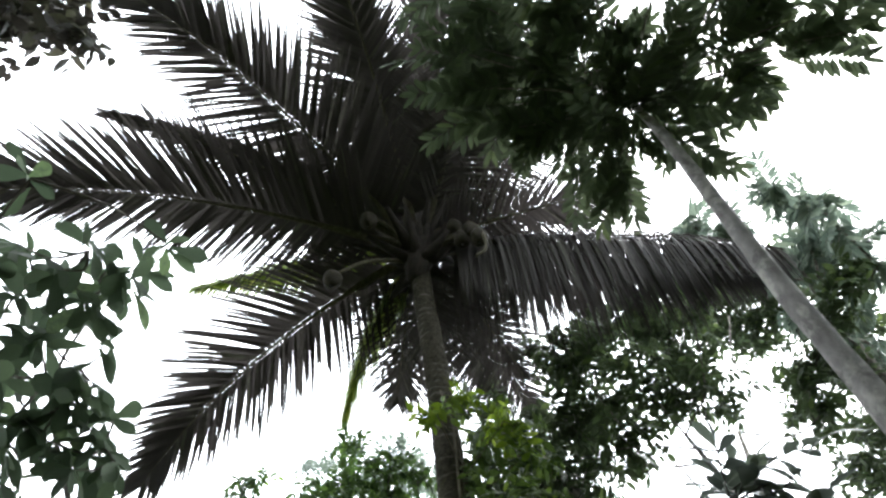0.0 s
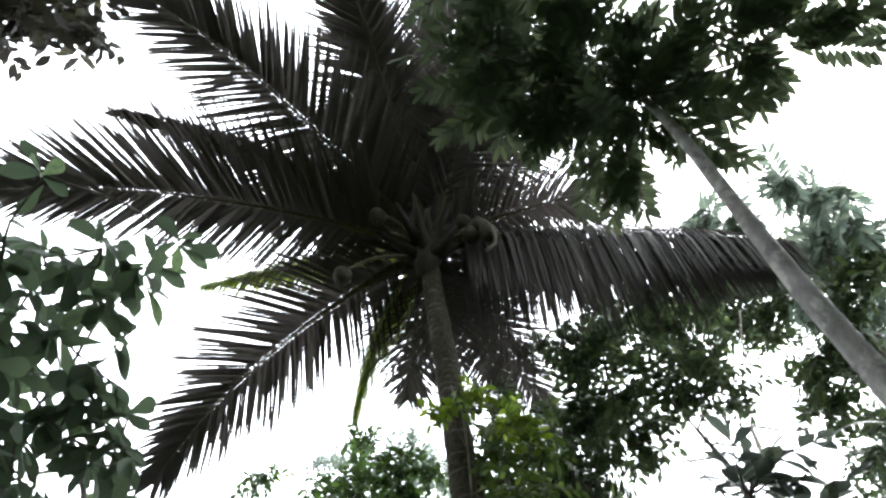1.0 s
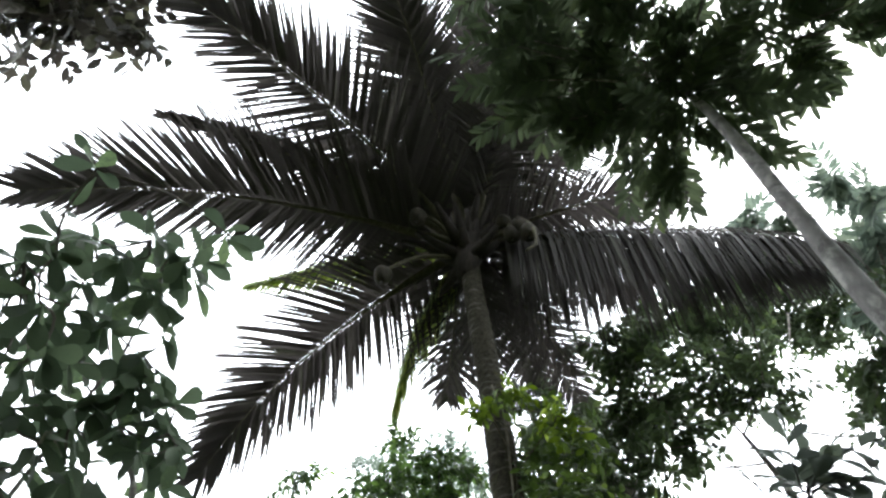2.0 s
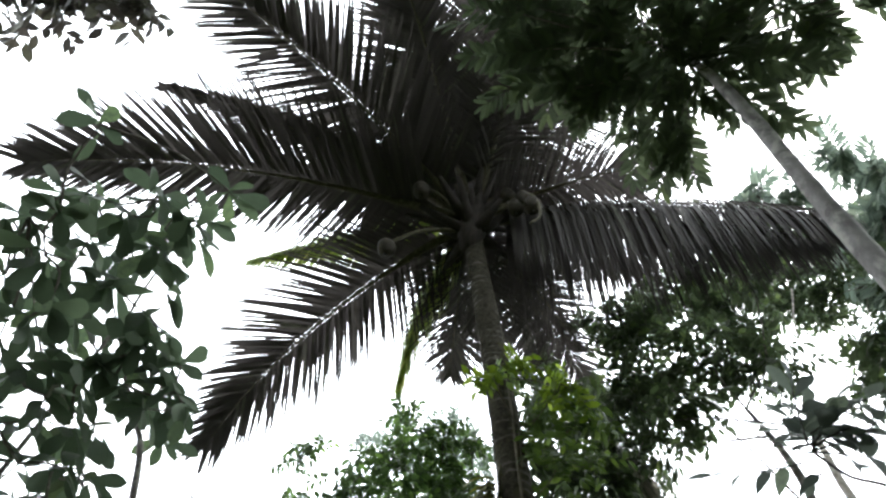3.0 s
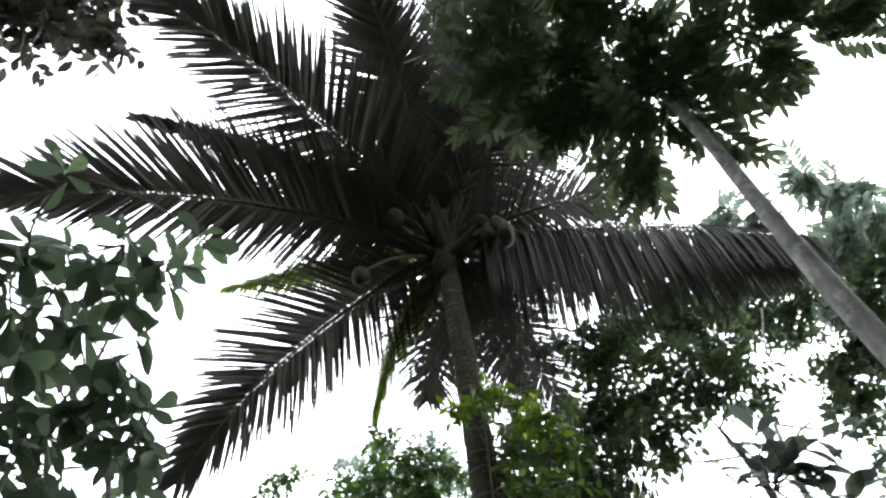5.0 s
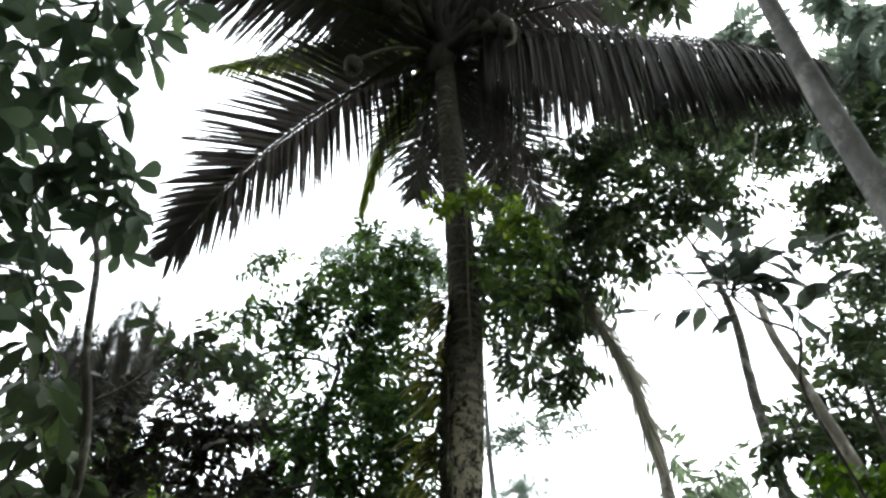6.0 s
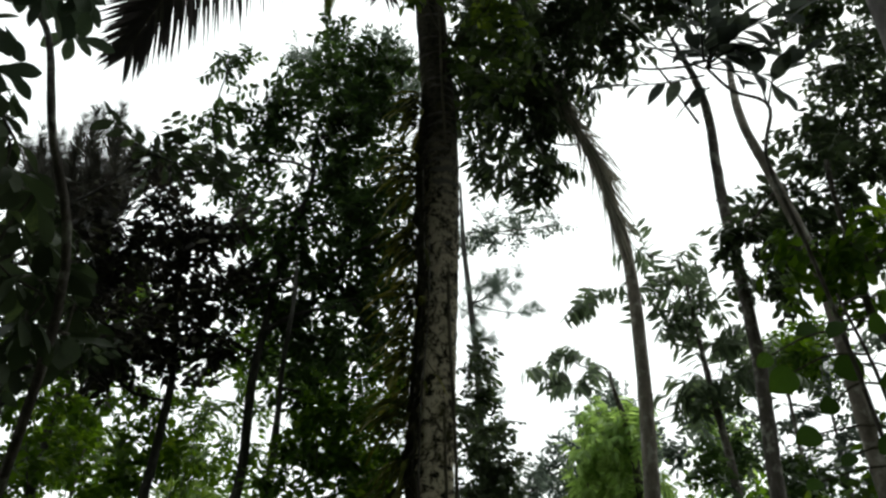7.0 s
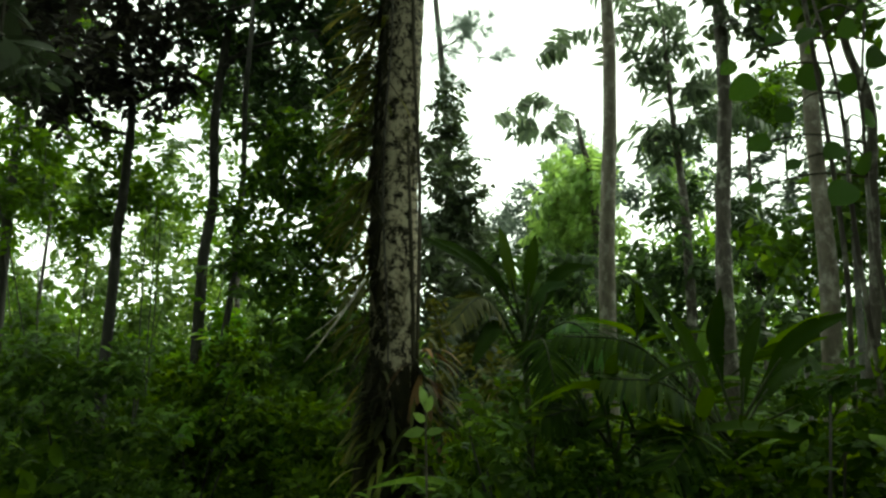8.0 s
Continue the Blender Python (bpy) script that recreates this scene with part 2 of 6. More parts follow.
def thing(name, label, category, group="", kind="", place=(0, 0, 0)):
    ob = new(name)
    ob.location = place
    ob.empty_display_size = 0.2
    return tagged(ob, label, category, group, kind)


def joined(pieces):
    """Several (verts, tris) as one."""
    vs, fs, k = [], [], 0
    for v, f in pieces:
        vs.append(v)
        fs.append(np.asarray(f) + k)
        k += len(v)
    return np.concatenate(vs), np.concatenate(fs)


def bend(points, n):
    """A smooth line of n points through the given ones."""
    p = np.asarray(points, float)
    if len(p) == 2:
        s = np.linspace(0, 1, n)[:, None]
        return p[0] * (1 - s) + p[1] * s
    q = np.vstack([2 * p[0] - p[1], p, 2 * p[-1] - p[-2]])
    out = []
    for s in np.linspace(0, len(p) - 1.0001, n):
        i, f = int(s), s - int(s)
        a, b, c, d = q[i], q[i + 1], q[i + 2], q[i + 3]
        out.append(0.5 * (2 * b + (c - a) * f + (2 * a - 5 * b + 4 * c - d) * f * f + (3 * b - a - 3 * c + d) * f ** 3))
    return np.array(out)


def tube(line, radii, sides=8, rough=0.0, rng=None):
    """A tapered round limb along a line; rough: knobbly by that share of its radius."""
    line = np.asarray(line, float)
    n = len(line)
    radii = np.interp(np.linspace(0, 1, n), np.linspace(0, 1, len(radii)), radii)
    t = np.gradient(line, axis=0)
    t /= np.linalg.norm(t, axis=1)[:, None] + 1e-9
    ref = np.array([1.0, 0, 0]) if abs(t[0][0]) < 0.8 else np.array([0, 1.0, 0])
    u = np.cross(t, ref)
    u /= np.linalg.norm(u, axis=1)[:, None] + 1e-9
    w = np.cross(t, u)
    ang = np.linspace(0, 2 * np.pi, sides, endpoint=False)
    r = np.repeat(radii[:, None], sides, 1)
    if rough and rng is not None:
        r = r * (1 + rough * rng.standard_normal(r.shape))
    v = line[:, None] + r[..., None] * (np.cos(ang)[None, :, None] * u[:, None] + np.sin(ang)[None, :, None] * w[:, None])
    v = np.vstack([v.reshape(-1, 3), line[:1], line[-1:]])
    f = []
    for i in range(n - 1):
        for k in range(sides):
            a, b = i * sides + k, i * sides + (k + 1) % sides
            c, d = a + sides, b + sides
            f += [(a, b, d), (a, d, c)]
    for k in range(sides):
        f.append((n * sides, (k + 1) % sides, k))
        f.append((n * sides + 1, (n - 1) * sides + k, (n - 1) * sides + (k + 1) % sides))
    return v, np.array(f)


# outlines of leaves: (way along, half width); a blade one long, with a folded midrib
OUTLINES = {
    "oblong": ((0.0, 0.02), (0.12, 0.09), (0.4, 0.135), (0.72, 0.13), (0.9, 0.08), (1.0, 0.0)),
    "obovate": ((0.0, 0.02), (0.12, 0.04), (0.28, 0.10), (0.45, 0.165), (0.6, 0.205), (0.73, 0.21), (0.85, 0.165), (0.94, 0.08), (1.0, 0.0)),
    "leaflet": ((0.0, 0.02), (0.1, 0.09), (0.3, 0.15), (0.55, 0.165), (0.8, 0.125), (0.94, 0.06), (1.0, 0.0)),
    "ovate": ((0.0, 0.02), (0.1, 0.1), (0.25, 0.18), (0.45, 0.21), (0.65, 0.17), (0.82, 0.1), (0.93, 0.04), (1.0, 0.0)),
    "round": ((0.0, 0.05), (0.03, 0.2), (0.1, 0.31), (0.22, 0.4), (0.38, 0.44), (0.55, 0.43), (0.7, 0.36), (0.83, 0.25), (0.93, 0.12), (1.0, 0.0)),
    "lance": ((0.0, 0.02), (0.2, 0.1), (0.45, 0.135), (0.75, 0.085), (1.0, 0.0)),
    "small": ((0.0, 0.02), (0.35, 0.23), (0.7, 0.19), (1.0, 0.0)),
    "chip": ((0.0, 0.02), (0.45, 0.26), (1.0, 0.0)),
    "blade": ((0.0, 0.02), (0.08, 0.045), (0.2, 0.072), (0.38, 0.085), (0.55, 0.08), (0.7, 0.066), (0.84, 0.044), (0.94, 0.02), (1.0, 0.0)),
    "spine": ((0.0, 0.03), (1.0, 0.012)),
    "needle": ((0.0, 0.012), (1.0, 0.006)),
}


def leaf_blade(kind, fold=0.25, curl=0.15, wave=0.0, stalk=0.0):
    """One leaf along +y, facing +z, one metre long."""
    rows = OUTLINES[kind]
    v, f = [], []
    flat = kind in ("small", "chip", "needle", "spine")
    for i, (s, h) in enumerate(rows):
        z = -curl * s * s
        y = stalk + s * (1 - stalk)
        up = fold * h + wave * math.sin(9 * s)
        if flat:
            v += [(-h, y, z + up), (h, y, z + up)]
        else:
            v += [(-h, y, z + up), (0, y, z), (h, y, z + up)]
    k = 2 if flat else 3
    for i in range(len(rows) - 1):
        a, b = i * k, (i + 1) * k
        for j in range(k - 1):
            f += [(a + j, a + j + 1, b + j + 1), (a + j, b + j + 1, b + j)]
    return np.array(v, float), np.array(f)


def frames_of(way, up, roll):
    """Turns, as arrays of 3 x 3, that lay +y along way and +z towards up, rolled about way."""
    y = way / (np.linalg.norm(way, axis=1)[:, None] + 1e-9)
    x = np.cross(y, up)
    x /= np.linalg.norm(x, axis=1)[:, None] + 1e-9
    z = np.cross(x, y)
    c, s = np.cos(roll)[:, None], np.sin(roll)[:, None]
    return np.stack([c * x + s * z, y, c * z - s * x], axis=2)


def scatter(template, at, turn, size):
    """Copies of a (verts, tris) template at the places, turns and sizes, as one (verts, tris)."""
    v, f = template
    n, k = len(at), len(v)
    out = np.einsum("nij,kj->nki", turn, v) * size[:, None, None] + at[:, None]
    return out.reshape(-1, 3), (f[None] + (np.arange(n) * k)[:, None, None]).reshape(-1, 3)


def spray(kind, rng):
    """A twig one metre long along +y with its leaves: how each kind of tree holds them."""
    at, way, up, size = [], [], [], []
    if kind == "pinnate":
        leaf = leaf_blade("oblong", 0.2, 0.12)
        for i in range(8):
            s = 0.16 + 0.8 * i / 7
            for side in (-1, 1):
                a = radians(62 - 22 * s)
                at.append((0.01 * side, s + 0.03 * side, 0)); way.append((side * math.sin(a), math.cos(a), -0.18 + 0.1 * rng.standard_normal()))
                size.append(0.42 * (1 - 0.3 * abs(s - 0.5)) * rng.uniform(0.85, 1.1))
        at.append((0, 0.97, 0)); way.append((0, 1, -0.1)); size.append(0.34)
    elif kind == "alternate":
        leaf = leaf_blade("small", 0.25, 0.15)
        for i in range(9):
            s = 0.15 + 0.85 * i / 8
            a = radians(rng.uniform(35, 80)) * (1 if i % 2 else -1)
            at.append((0, s, 0)); way.append((math.sin(a), math.cos(a), rng.uniform(-0.5, 0.2))); size.append(rng.uniform(0.28, 0.42))
    elif kind == "whorl":
        leaf = leaf_blade("obovate", 0.2, 0.2)
        for i in range(8):
            a = 2 * math.pi * i / 8 + rng.uniform(-0.2, 0.2)
            s = 0.8 + 0.2 * rng.random() if i < 6 else 0.45
            at.append((0, s, 0)); way.append((math.sin(a), 0.45, math.cos(a) * 0.8 - 0.2)); size.append(rng.uniform(0.5, 0.68))
    elif kind == "droop":
        leaf = leaf_blade("lance", 0.25, 0.2)
        for i in range(10):
            s = 0.25 + 0.75 * i / 9
            a = radians(rng.uniform(20, 75)) * (1 if i % 2 else -1)
            at.append((0, s, 0)); way.append((math.sin(a), math.cos(a) * 0.7, rng.uniform(-1.3, -0.4))); size.append(rng.uniform(0.4, 0.6))
    elif kind == "tuft":
        leaf = leaf_blade("spine", 0, 0.05)
        for i in range(60):
            s = 0.25 + 0.75 * rng.random()
            a = 2 * math.pi * rng.random()
            at.append((0, s, 0)); way.append((math.sin(a) * 0.9, 0.6, math.cos(a) * 0.9)); size.append(rng.uniform(0.35, 0.6))
    elif kind == "plume":
        leaf = leaf_blade("spine", 0, 0.05)
        for i in range(260):
            s = rng.random()
            a = 2 * math.pi * rng.random()
            at.append((0, s, 0)); way.append((math.sin(a) * 0.7, 0.75, math.cos(a) * 0.7)); size.append(rng.uniform(0.2, 0.3) * (1.15 - 0.6 * s))
    else:
        leaf = leaf_blade("chip", 0.25, 0.1)
        for i in range(12):
            s = 0.1 + 0.9 * i / 11
            a = radians(rng.uniform(30, 85)) * (1 if i % 2 else -1)
            at.append((0, s, 0)); way.append((math.sin(a), math.cos(a), rng.uniform(-0.45, 0.35))); size.append(rng.uniform(0.2, 0.34))
    n = len(at)
    upv = np.array([(rng.normal(0, 0.25), rng.normal(0, 0.15), 1.0) for _ in range(n)])
    turn = frames_of(np.array(way, float), upv, rng.normal(0, 0.25, n))
    blades = scatter(leaf, np.array(at, float), turn, np.array(size, float))
    if kind in ("tuft", "plume"):
        return blades
    return joined([blades, tube([(0, 0, 0), (0, 0.5, 0.01), (0, 1, -0.02)], (0.012, 0.006), 3)])


def sprays_in(clumps, kind, length, density, sag, rng, tilt=0.35):
    """Leafy twigs filling rounded clumps (x, y, z, radius); sag: how far they hang."""
    kinds = [spray(kind, rng) for _ in range(4)]
    parts = []
    for x, y, z, r in clumps:
        n = max(4, int(density * r * r / (length * length)))
        u = rng.standard_normal((n, 3))
        u /= np.linalg.norm(u, axis=1)[:, None]
        reach = r * rng.random(n) ** 0.45
        at = np.array([x, y, z]) + u * (reach * np.array([1.0]))[:, None] * np.array([1, 1, 0.85])
        way = u + rng.normal(0, 0.55, (n, 3)) + np.array([0, 0, -sag])
        if kind == "pinnate":
            way[:, 2] = way[:, 2] * 0.35
        way /= np.linalg.norm(way, axis=1)[:, None] + 1e-9
        at = at - way * length * 0.5
        up = np.tile([0.0, 0, 1.0], (n, 1)) + rng.normal(0, tilt, (n, 3))
        pick = rng.integers(0, 4, n)
        for k in range(4):
            m = pick == k
            if m.any():
                parts.append(scatter(kinds[k], at[m], frames_of(way[m], up[m], rng.normal(0, tilt, m.sum())), length * rng.uniform(0.7, 1.2, m.sum())))
    return joined(parts)


def limbs_to(clumps, trunk_line, radius, rng, fork=0.0):
    """A limb to the heart of each clump, from the trunk or from a nearer clump, with side branches; each a (verts, tris)."""
    out = []
    wood = [tuple(p) + (1.0,) for p in trunk_line[int(fork * len(trunk_line)):]]
    order = sorted(clumps, key=lambda c: np.min(np.linalg.norm(trunk_line - np.array(c[:3]), axis=1)))
    for x, y, z, r in order:
        c = np.array([x, y, z], float)
        w = np.array(wood)
        d = np.linalg.norm(w[:, :3] - c, axis=1) + 0.7 * np.maximum(0, w[:, 2] - c[2] + 0.2) + 0.35 * (1 - w[:, 3])
        k = int(np.argmin(d))
        foot, thick = w[k, :3], radius * w[k, 3]
        span = np.linalg.norm(c - foot)
        mid = (foot + c) / 2 + np.array([0, 0, -0.04 * span]) + rng.normal(0, 0.07 * span + 0.01, 3)
        pieces = [tube(bend([foot, mid, c], 9), (thick, thick * 0.6), 6)]
        for _ in range(4):
            e = c + rng.normal(0, 1, 3) * r * 0.55
            pieces.append(tube(bend([mid * 0.35 + c * 0.65, (c + e) / 2 + rng.normal(0, 0.05, 3), e], 5), (thick * 0.4, thick * 0.12), 4))
        wood.append((x, y, z, w[k, 3] * 0.8))
        out.append(joined(pieces))
    return out


def tree(name, label, trunk, radii, clumps, kind, length, density, leaf, bark, sag=0.2, seed=1, limb=0.03, group="", category="tree", crown_label="", fork=0.0, tilt=0.35):
    """A standing tree: trunk through the given places, limbs and a crown of leafy twigs."""
    rng = np.random.default_rng(seed)
    root = thing(name, label, category, group, place=trunk[0])
    o = np.array(trunk[0], float)
    line = bend(trunk, max(30, 9 * len(trunk)))
    s = np.linspace(0, 1, len(line))
    ph = rng.uniform(0, 6.28, 4)
    line[:, 0] += 0.02 * np.sin(9 * s + ph[0]) + 0.008 * np.sin(23 * s + ph[1])
    line[:, 1] += 0.02 * np.sin(8 * s + ph[2]) + 0.008 * np.sin(21 * s + ph[3])
    v, f = tube(line, radii, 12, 0.035, rng)
    link_mesh("trunk", v - o, f, bark, root)
    for v, f in limbs_to(clumps, line, limb, rng, fork):
        link_mesh("limb", v - o, f, BROWN_BARK if bark in (GREY_BARK, TAN_BARK) else bark, root)
    v, f = sprays_in(clumps, kind, length, density, sag, rng, tilt)
    link_mesh("crown", v - o, f, leaf, root, crown_label, smooth=False)["kind"] = "stuff"
    return root


# ---- ground ----
def build_ground():
    n = 90
    s = np.linspace(-1, 1, n)
    g = np.sign(s) * (np.abs(s) ** 3 * 594 + np.abs(s) * 6)
    x, y = np.meshgrid(g, g + 4)
    near = np.exp(-(x ** 2 + y ** 2) / 900)
    z = near * (0.06 * np.sin(x * 1.7 + y) + 0.05 * np.cos(y * 2.1 - x * 0.6)) - (1 - near) * 0.4
    v = np.stack([x, y, z], 2).reshape(-1, 3)
    i = np.arange(n * n).reshape(n, n)
    a, b, c, d = i[:-1, :-1].ravel(), i[:-1, 1:].ravel(), i[1:, 1:].ravel(), i[1:, :-1].ravel()
    ob = link_mesh("ground", v, np.concatenate([np.stack([a, b, c], 1), np.stack([a, c, d], 1)]), SOIL)
    tagged(ob, "damp forest floor of dark soil and leaf litter", "ground", kind="structure")


build_ground()


# ---- the coconut palm ----
CROWN = np.array([-0.12, 4.2, 9.35])


def frond_line(az, el, droop, length, swing, n=26):
    p = [np.zeros(3)]
    for i in range(n):
        s = (i + 0.5) / n
        e, a = radians(el - droop * s ** 1.3), radians(az + swing * s)
        p.append(p[-1] + length / n * np.array([math.cos(e) * math.sin(a), math.cos(e) * math.cos(a), math.sin(e)]))
    return np.array(p)


def build_frond(palm, az, el, droop, length, swing, hang, leaf, reach, seed, stalk=STALK, single=False, splay=68, far=None, width=0.05, turned=0.0):
    """A feather leaf: a stalk that arches over, and two rows of leaflets, narrow where they join it, that overlap, taper and hang.
    hang and reach: of the two rows, or of both; far: how far the splay closes towards the tip."""
    rng = np.random.default_rng(seed)
    hangs, reaches = (q if isinstance(q, tuple) else (q, q) for q in (hang, reach))
    line = frond_line(az, el, droop, length, swing)
    v, f = tube(line, (0.08, 0.034, 0.018, 0.011, 0.004), 8)
    rachis = link_mesh("frond", v, f, stalk, palm)
    n = int(length * 31)
    s = np.linspace(0.11, 0.995, n)
    k = s * (len(line) - 1)
    i0 = np.minimum(k.astype(int), len(line) - 2)
    at = line[i0] + (line[i0 + 1] - line[i0]) * (k - i0)[:, None]
    tan = line[i0 + 1] - line[i0]
    tan /= np.linalg.norm(tan, axis=1)[:, None]
    a = radians(az)
    side0 = np.array([math.cos(a), -math.sin(a), 0.0])
    verts, tris = [], []
    along = (0.0, 0.028, 0.058, 0.35, 0.62, 0.84, 1.0)
    wide = 0.84 * width * np.array([0.44, 0.46, 0.96, 1.0, 0.74, 0.34, 0.04])
    seg = len(along) - 1
    for side, flop0, long0 in ((-1, hangs[0], reaches[0]), (1, hangs[1], reaches[1])):
        sd = side0 * side
        up = np.cross(sd, tan) * (1 if np.cross(sd, tan[0])[2] > 0 else -1)
        tufts = np.repeat(rng.normal(0, 0.6, n // 3 + 1), 3)[:n]
        ang = np.radians(splay - (44 if far is None else far) * s ** 1.6 + tufts + rng.normal(0, 1.8, n))
        ln = 1.12 * long0 * np.interp(s, (0.1, 0.25, 0.5, 0.78, 1.0), (0.72, 1.0, 0.98, 0.68, 0.3)) * rng.uniform(0.84, 1.1, n)
        ln[rng.random(n) < 0.04] *= 0.45
        d = tan * np.cos(ang)[:, None] + sd[None] * np.sin(ang)[:, None] + up * rng.uniform(0.02, 0.22, n)[:, None]
        d /= np.linalg.norm(d, axis=1)[:, None]
        pts = [at + rng.normal(0, 0.003, (n, 3))]
        flop = flop0 * rng.uniform(0.75, 1.25, n) * np.repeat(rng.uniform(0.9, 1.1, n // 4 + 1), 4)[:n]
        edges = []
        for j in range(seg + 1):
            edge = tan - d * np.sum(tan * d, axis=1)[:, None]
            edge /= np.linalg.norm(edge, axis=1)[:, None] + 1e-9
            edges.append(edge)
            if j < seg:
                step = along[j + 1] - along[j]
                d = d + np.array([0, 0, -1.0])[None] * (flop * 5 * step * (0.25 + 0.5 * along[j]))[:, None]
                d /= np.linalg.norm(d, axis=1)[:, None]
                pts.append(pts[-1] + d * (ln * step)[:, None])
        twist = rng.normal(turned, 0.16, n)[:, None]
        rows = []
        for j in range(seg + 1):
            e = edges[j] * np.cos(twist) + np.cross(edges[j], d) * np.sin(twist)
            rows.append(pts[j] - e * wide[j] / 2)
            rows.append(pts[j] + e * wide[j] / 2)
        ff = np.array([q for b in range(0, 2 * seg, 2) for q in ((b, b + 1, b + 3), (b, b + 3, b + 2))])
        ff = (ff[None] + (np.arange(n) * 2 * (seg + 1))[:, None, None]).reshape(-1, 3)
        tris.append(ff + sum(len(q) for q in verts))
        verts.append(np.stack(rows, 1).reshape(-1, 3))
    verts, tris = np.vstack(verts), np.vstack(tris)
    if single:
        for k in range(2 * n):
            own = tris[k * 2 * seg:(k + 1) * 2 * seg]
            link_mesh("leaflet", verts[k * 2 * (seg + 1):(k + 1) * 2 * (seg + 1)], own - own.min(), leaf, rachis)
    else:
        link_mesh("foliage", verts, tris, leaf, rachis)["kind"] = "stuff"
    return rachis


def build_palm():
    rng = np.random.default_rng(4)
    palm = thing("coconut_palm", "tall coconut palm with a ringed lichen-blotched trunk and drooping fronds", "palm tree", place=tuple(CROWN))
    line = bend([(0.15, 4.28, -0.1), (0.155, 4.2, 1.4), (0.147, 4.2, 2.4), (0.165, 4.2, 3.1), (0.197, 4.2, 4.0), (0.2, 4.2, 5.0), (0.08, 4.2, 6.8), (-0.05, 4.2, 8.3), (-0.12, 4.2, 9.3)], 260)
    z = line[:, 2]
    rad = 0.135 + 0.10 * np.exp(-np.maximum(z, 0) / 0.45) - 0.026 * np.clip((z - 3) / 5, 0, 1)
    ring = np.abs(((z + 0.03 * np.sin(z * 5)) / 0.085) % 1 - 0.5)
    rad = rad + 0.006 * (0.5 - ring)
    v, f = tube(line, list(rad), 24, 0.022, rng)
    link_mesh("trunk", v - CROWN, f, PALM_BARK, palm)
    # old leaf bases and fibre under the crown
    for k in range(36):
        a = k * 2.4
        e = radians(rng.uniform(10, 60))
        d = np.array([math.cos(e) * math.sin(a), math.cos(e) * math.cos(a), math.sin(e)])
        o = np.array([0, 0, -0.45 + 0.018 * k])
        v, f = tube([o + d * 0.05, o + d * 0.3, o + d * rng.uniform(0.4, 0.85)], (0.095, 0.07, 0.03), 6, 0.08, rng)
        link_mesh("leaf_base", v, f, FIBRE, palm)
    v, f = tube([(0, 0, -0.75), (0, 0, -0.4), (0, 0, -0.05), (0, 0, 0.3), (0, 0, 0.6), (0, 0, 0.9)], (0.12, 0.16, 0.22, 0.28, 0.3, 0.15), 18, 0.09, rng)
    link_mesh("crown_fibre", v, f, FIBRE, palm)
    # heading, rise, droop, length, swing, hang, reach
    spreading = [
        (-106, 6.4, 55.8, 5.0, -7.6, (0.05, 0.2), (1.38, 1.0)), (-133.5, 25.6, 74.5, 4.6, -11.2, (0.1, 0.14), (1.2, 1.15)), (-115.3, 23.7, 49.3, 4.0, -2.9, 0.3, 0.58),
        (206.3, 47.9, 37.3, 4.4, -13.7, 0.2, 1.0), (-59.4, -1.3, 71.5, 4.3, -4.8, (0.1, 0.22), (1.15, 1.1)), (88.2, 17.0, 54.0, 4.45, 7.9, (1.4, 8.0), (1.35, 1.5)),
        (90.5, 15.0, 52.0, 4.4, 7.0, (1.0, 8.0), (1.5, 1.65)), (86.0, 12.0, 46.0, 4.2, 6.0, (5.0, 9.0), (1.3, 1.7)),
    ]
    upper = [
        (28, 22.8, 32.9, 4.1, 0.9, 0.22, 1.05), (177.7, 67.6, 52.5, 4.3, -2.5, 0.2, 1.0), (133.2, 62.5, 40.8, 4.3, 4.7, 0.25, 1.0),
        (72.6, 64.3, 52.6, 3.9, -0.5, 0.3, 0.85), (120.5, 43.3, 22.9, 3.5, 11.2, 0.25, 1.0), (-1.5, 31.1, 21.9, 4.1, -9.4, 0.25, 1.25),
        (17.8, 31.6, 21.3, 4.1, 0.6, 0.25, 1.2),
    ]
    inner = [
        (158, 40, 45, 4.5, 5, 0.25, 0.9), (-165, 42, 52, 4.4, 4, 0.25, 0.9), (105, 25, 40, 2.9, -6, 0.5, 1.0), (-92, 50, 70, 4.0, 4, 0.4, 0.75),
        (55, 45, 60, 3.6, 5, 0.4, 0.8), (40, 5, 40, 2.2, 0, 0.9, 0.75), (-10, 2, 60, 1.9, 0, 0.3, 1.0), (10, -12, 45, 1.6, 0, 0.3, 0.9),
    ]
    rows = spreading + upper + inner
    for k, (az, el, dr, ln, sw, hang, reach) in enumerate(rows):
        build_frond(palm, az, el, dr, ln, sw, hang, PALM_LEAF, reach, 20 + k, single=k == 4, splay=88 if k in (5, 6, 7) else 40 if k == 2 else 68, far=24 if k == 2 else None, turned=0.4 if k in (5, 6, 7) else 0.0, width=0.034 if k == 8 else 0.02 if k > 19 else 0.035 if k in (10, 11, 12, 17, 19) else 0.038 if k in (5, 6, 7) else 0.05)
    build_frond(palm, -29.1, 15.4, 20.3, 3.5, 18.0, 3.0, PALM_YELLOW, 0.7, 50, splay=36, far=14, width=0.055)["label"] = "yellowing old frond"
    build_frond(palm, -67.4, 25.5, 6.3, 4.1, 1.0, 0.9, PALM_YELLOW, 0.6, 51, splay=34, far=18)["label"] = "pale yellow-green frond"
    # an old bare fruit stalk, curled
    p = [np.array(q) - CROWN for q in ((0.2, 4.15, 9.83), (0.47, 4.0, 9.76), (0.61, 3.7, 8.94), (0.63, 3.68, 8.5), (0.51, 3.68, 8.32))]
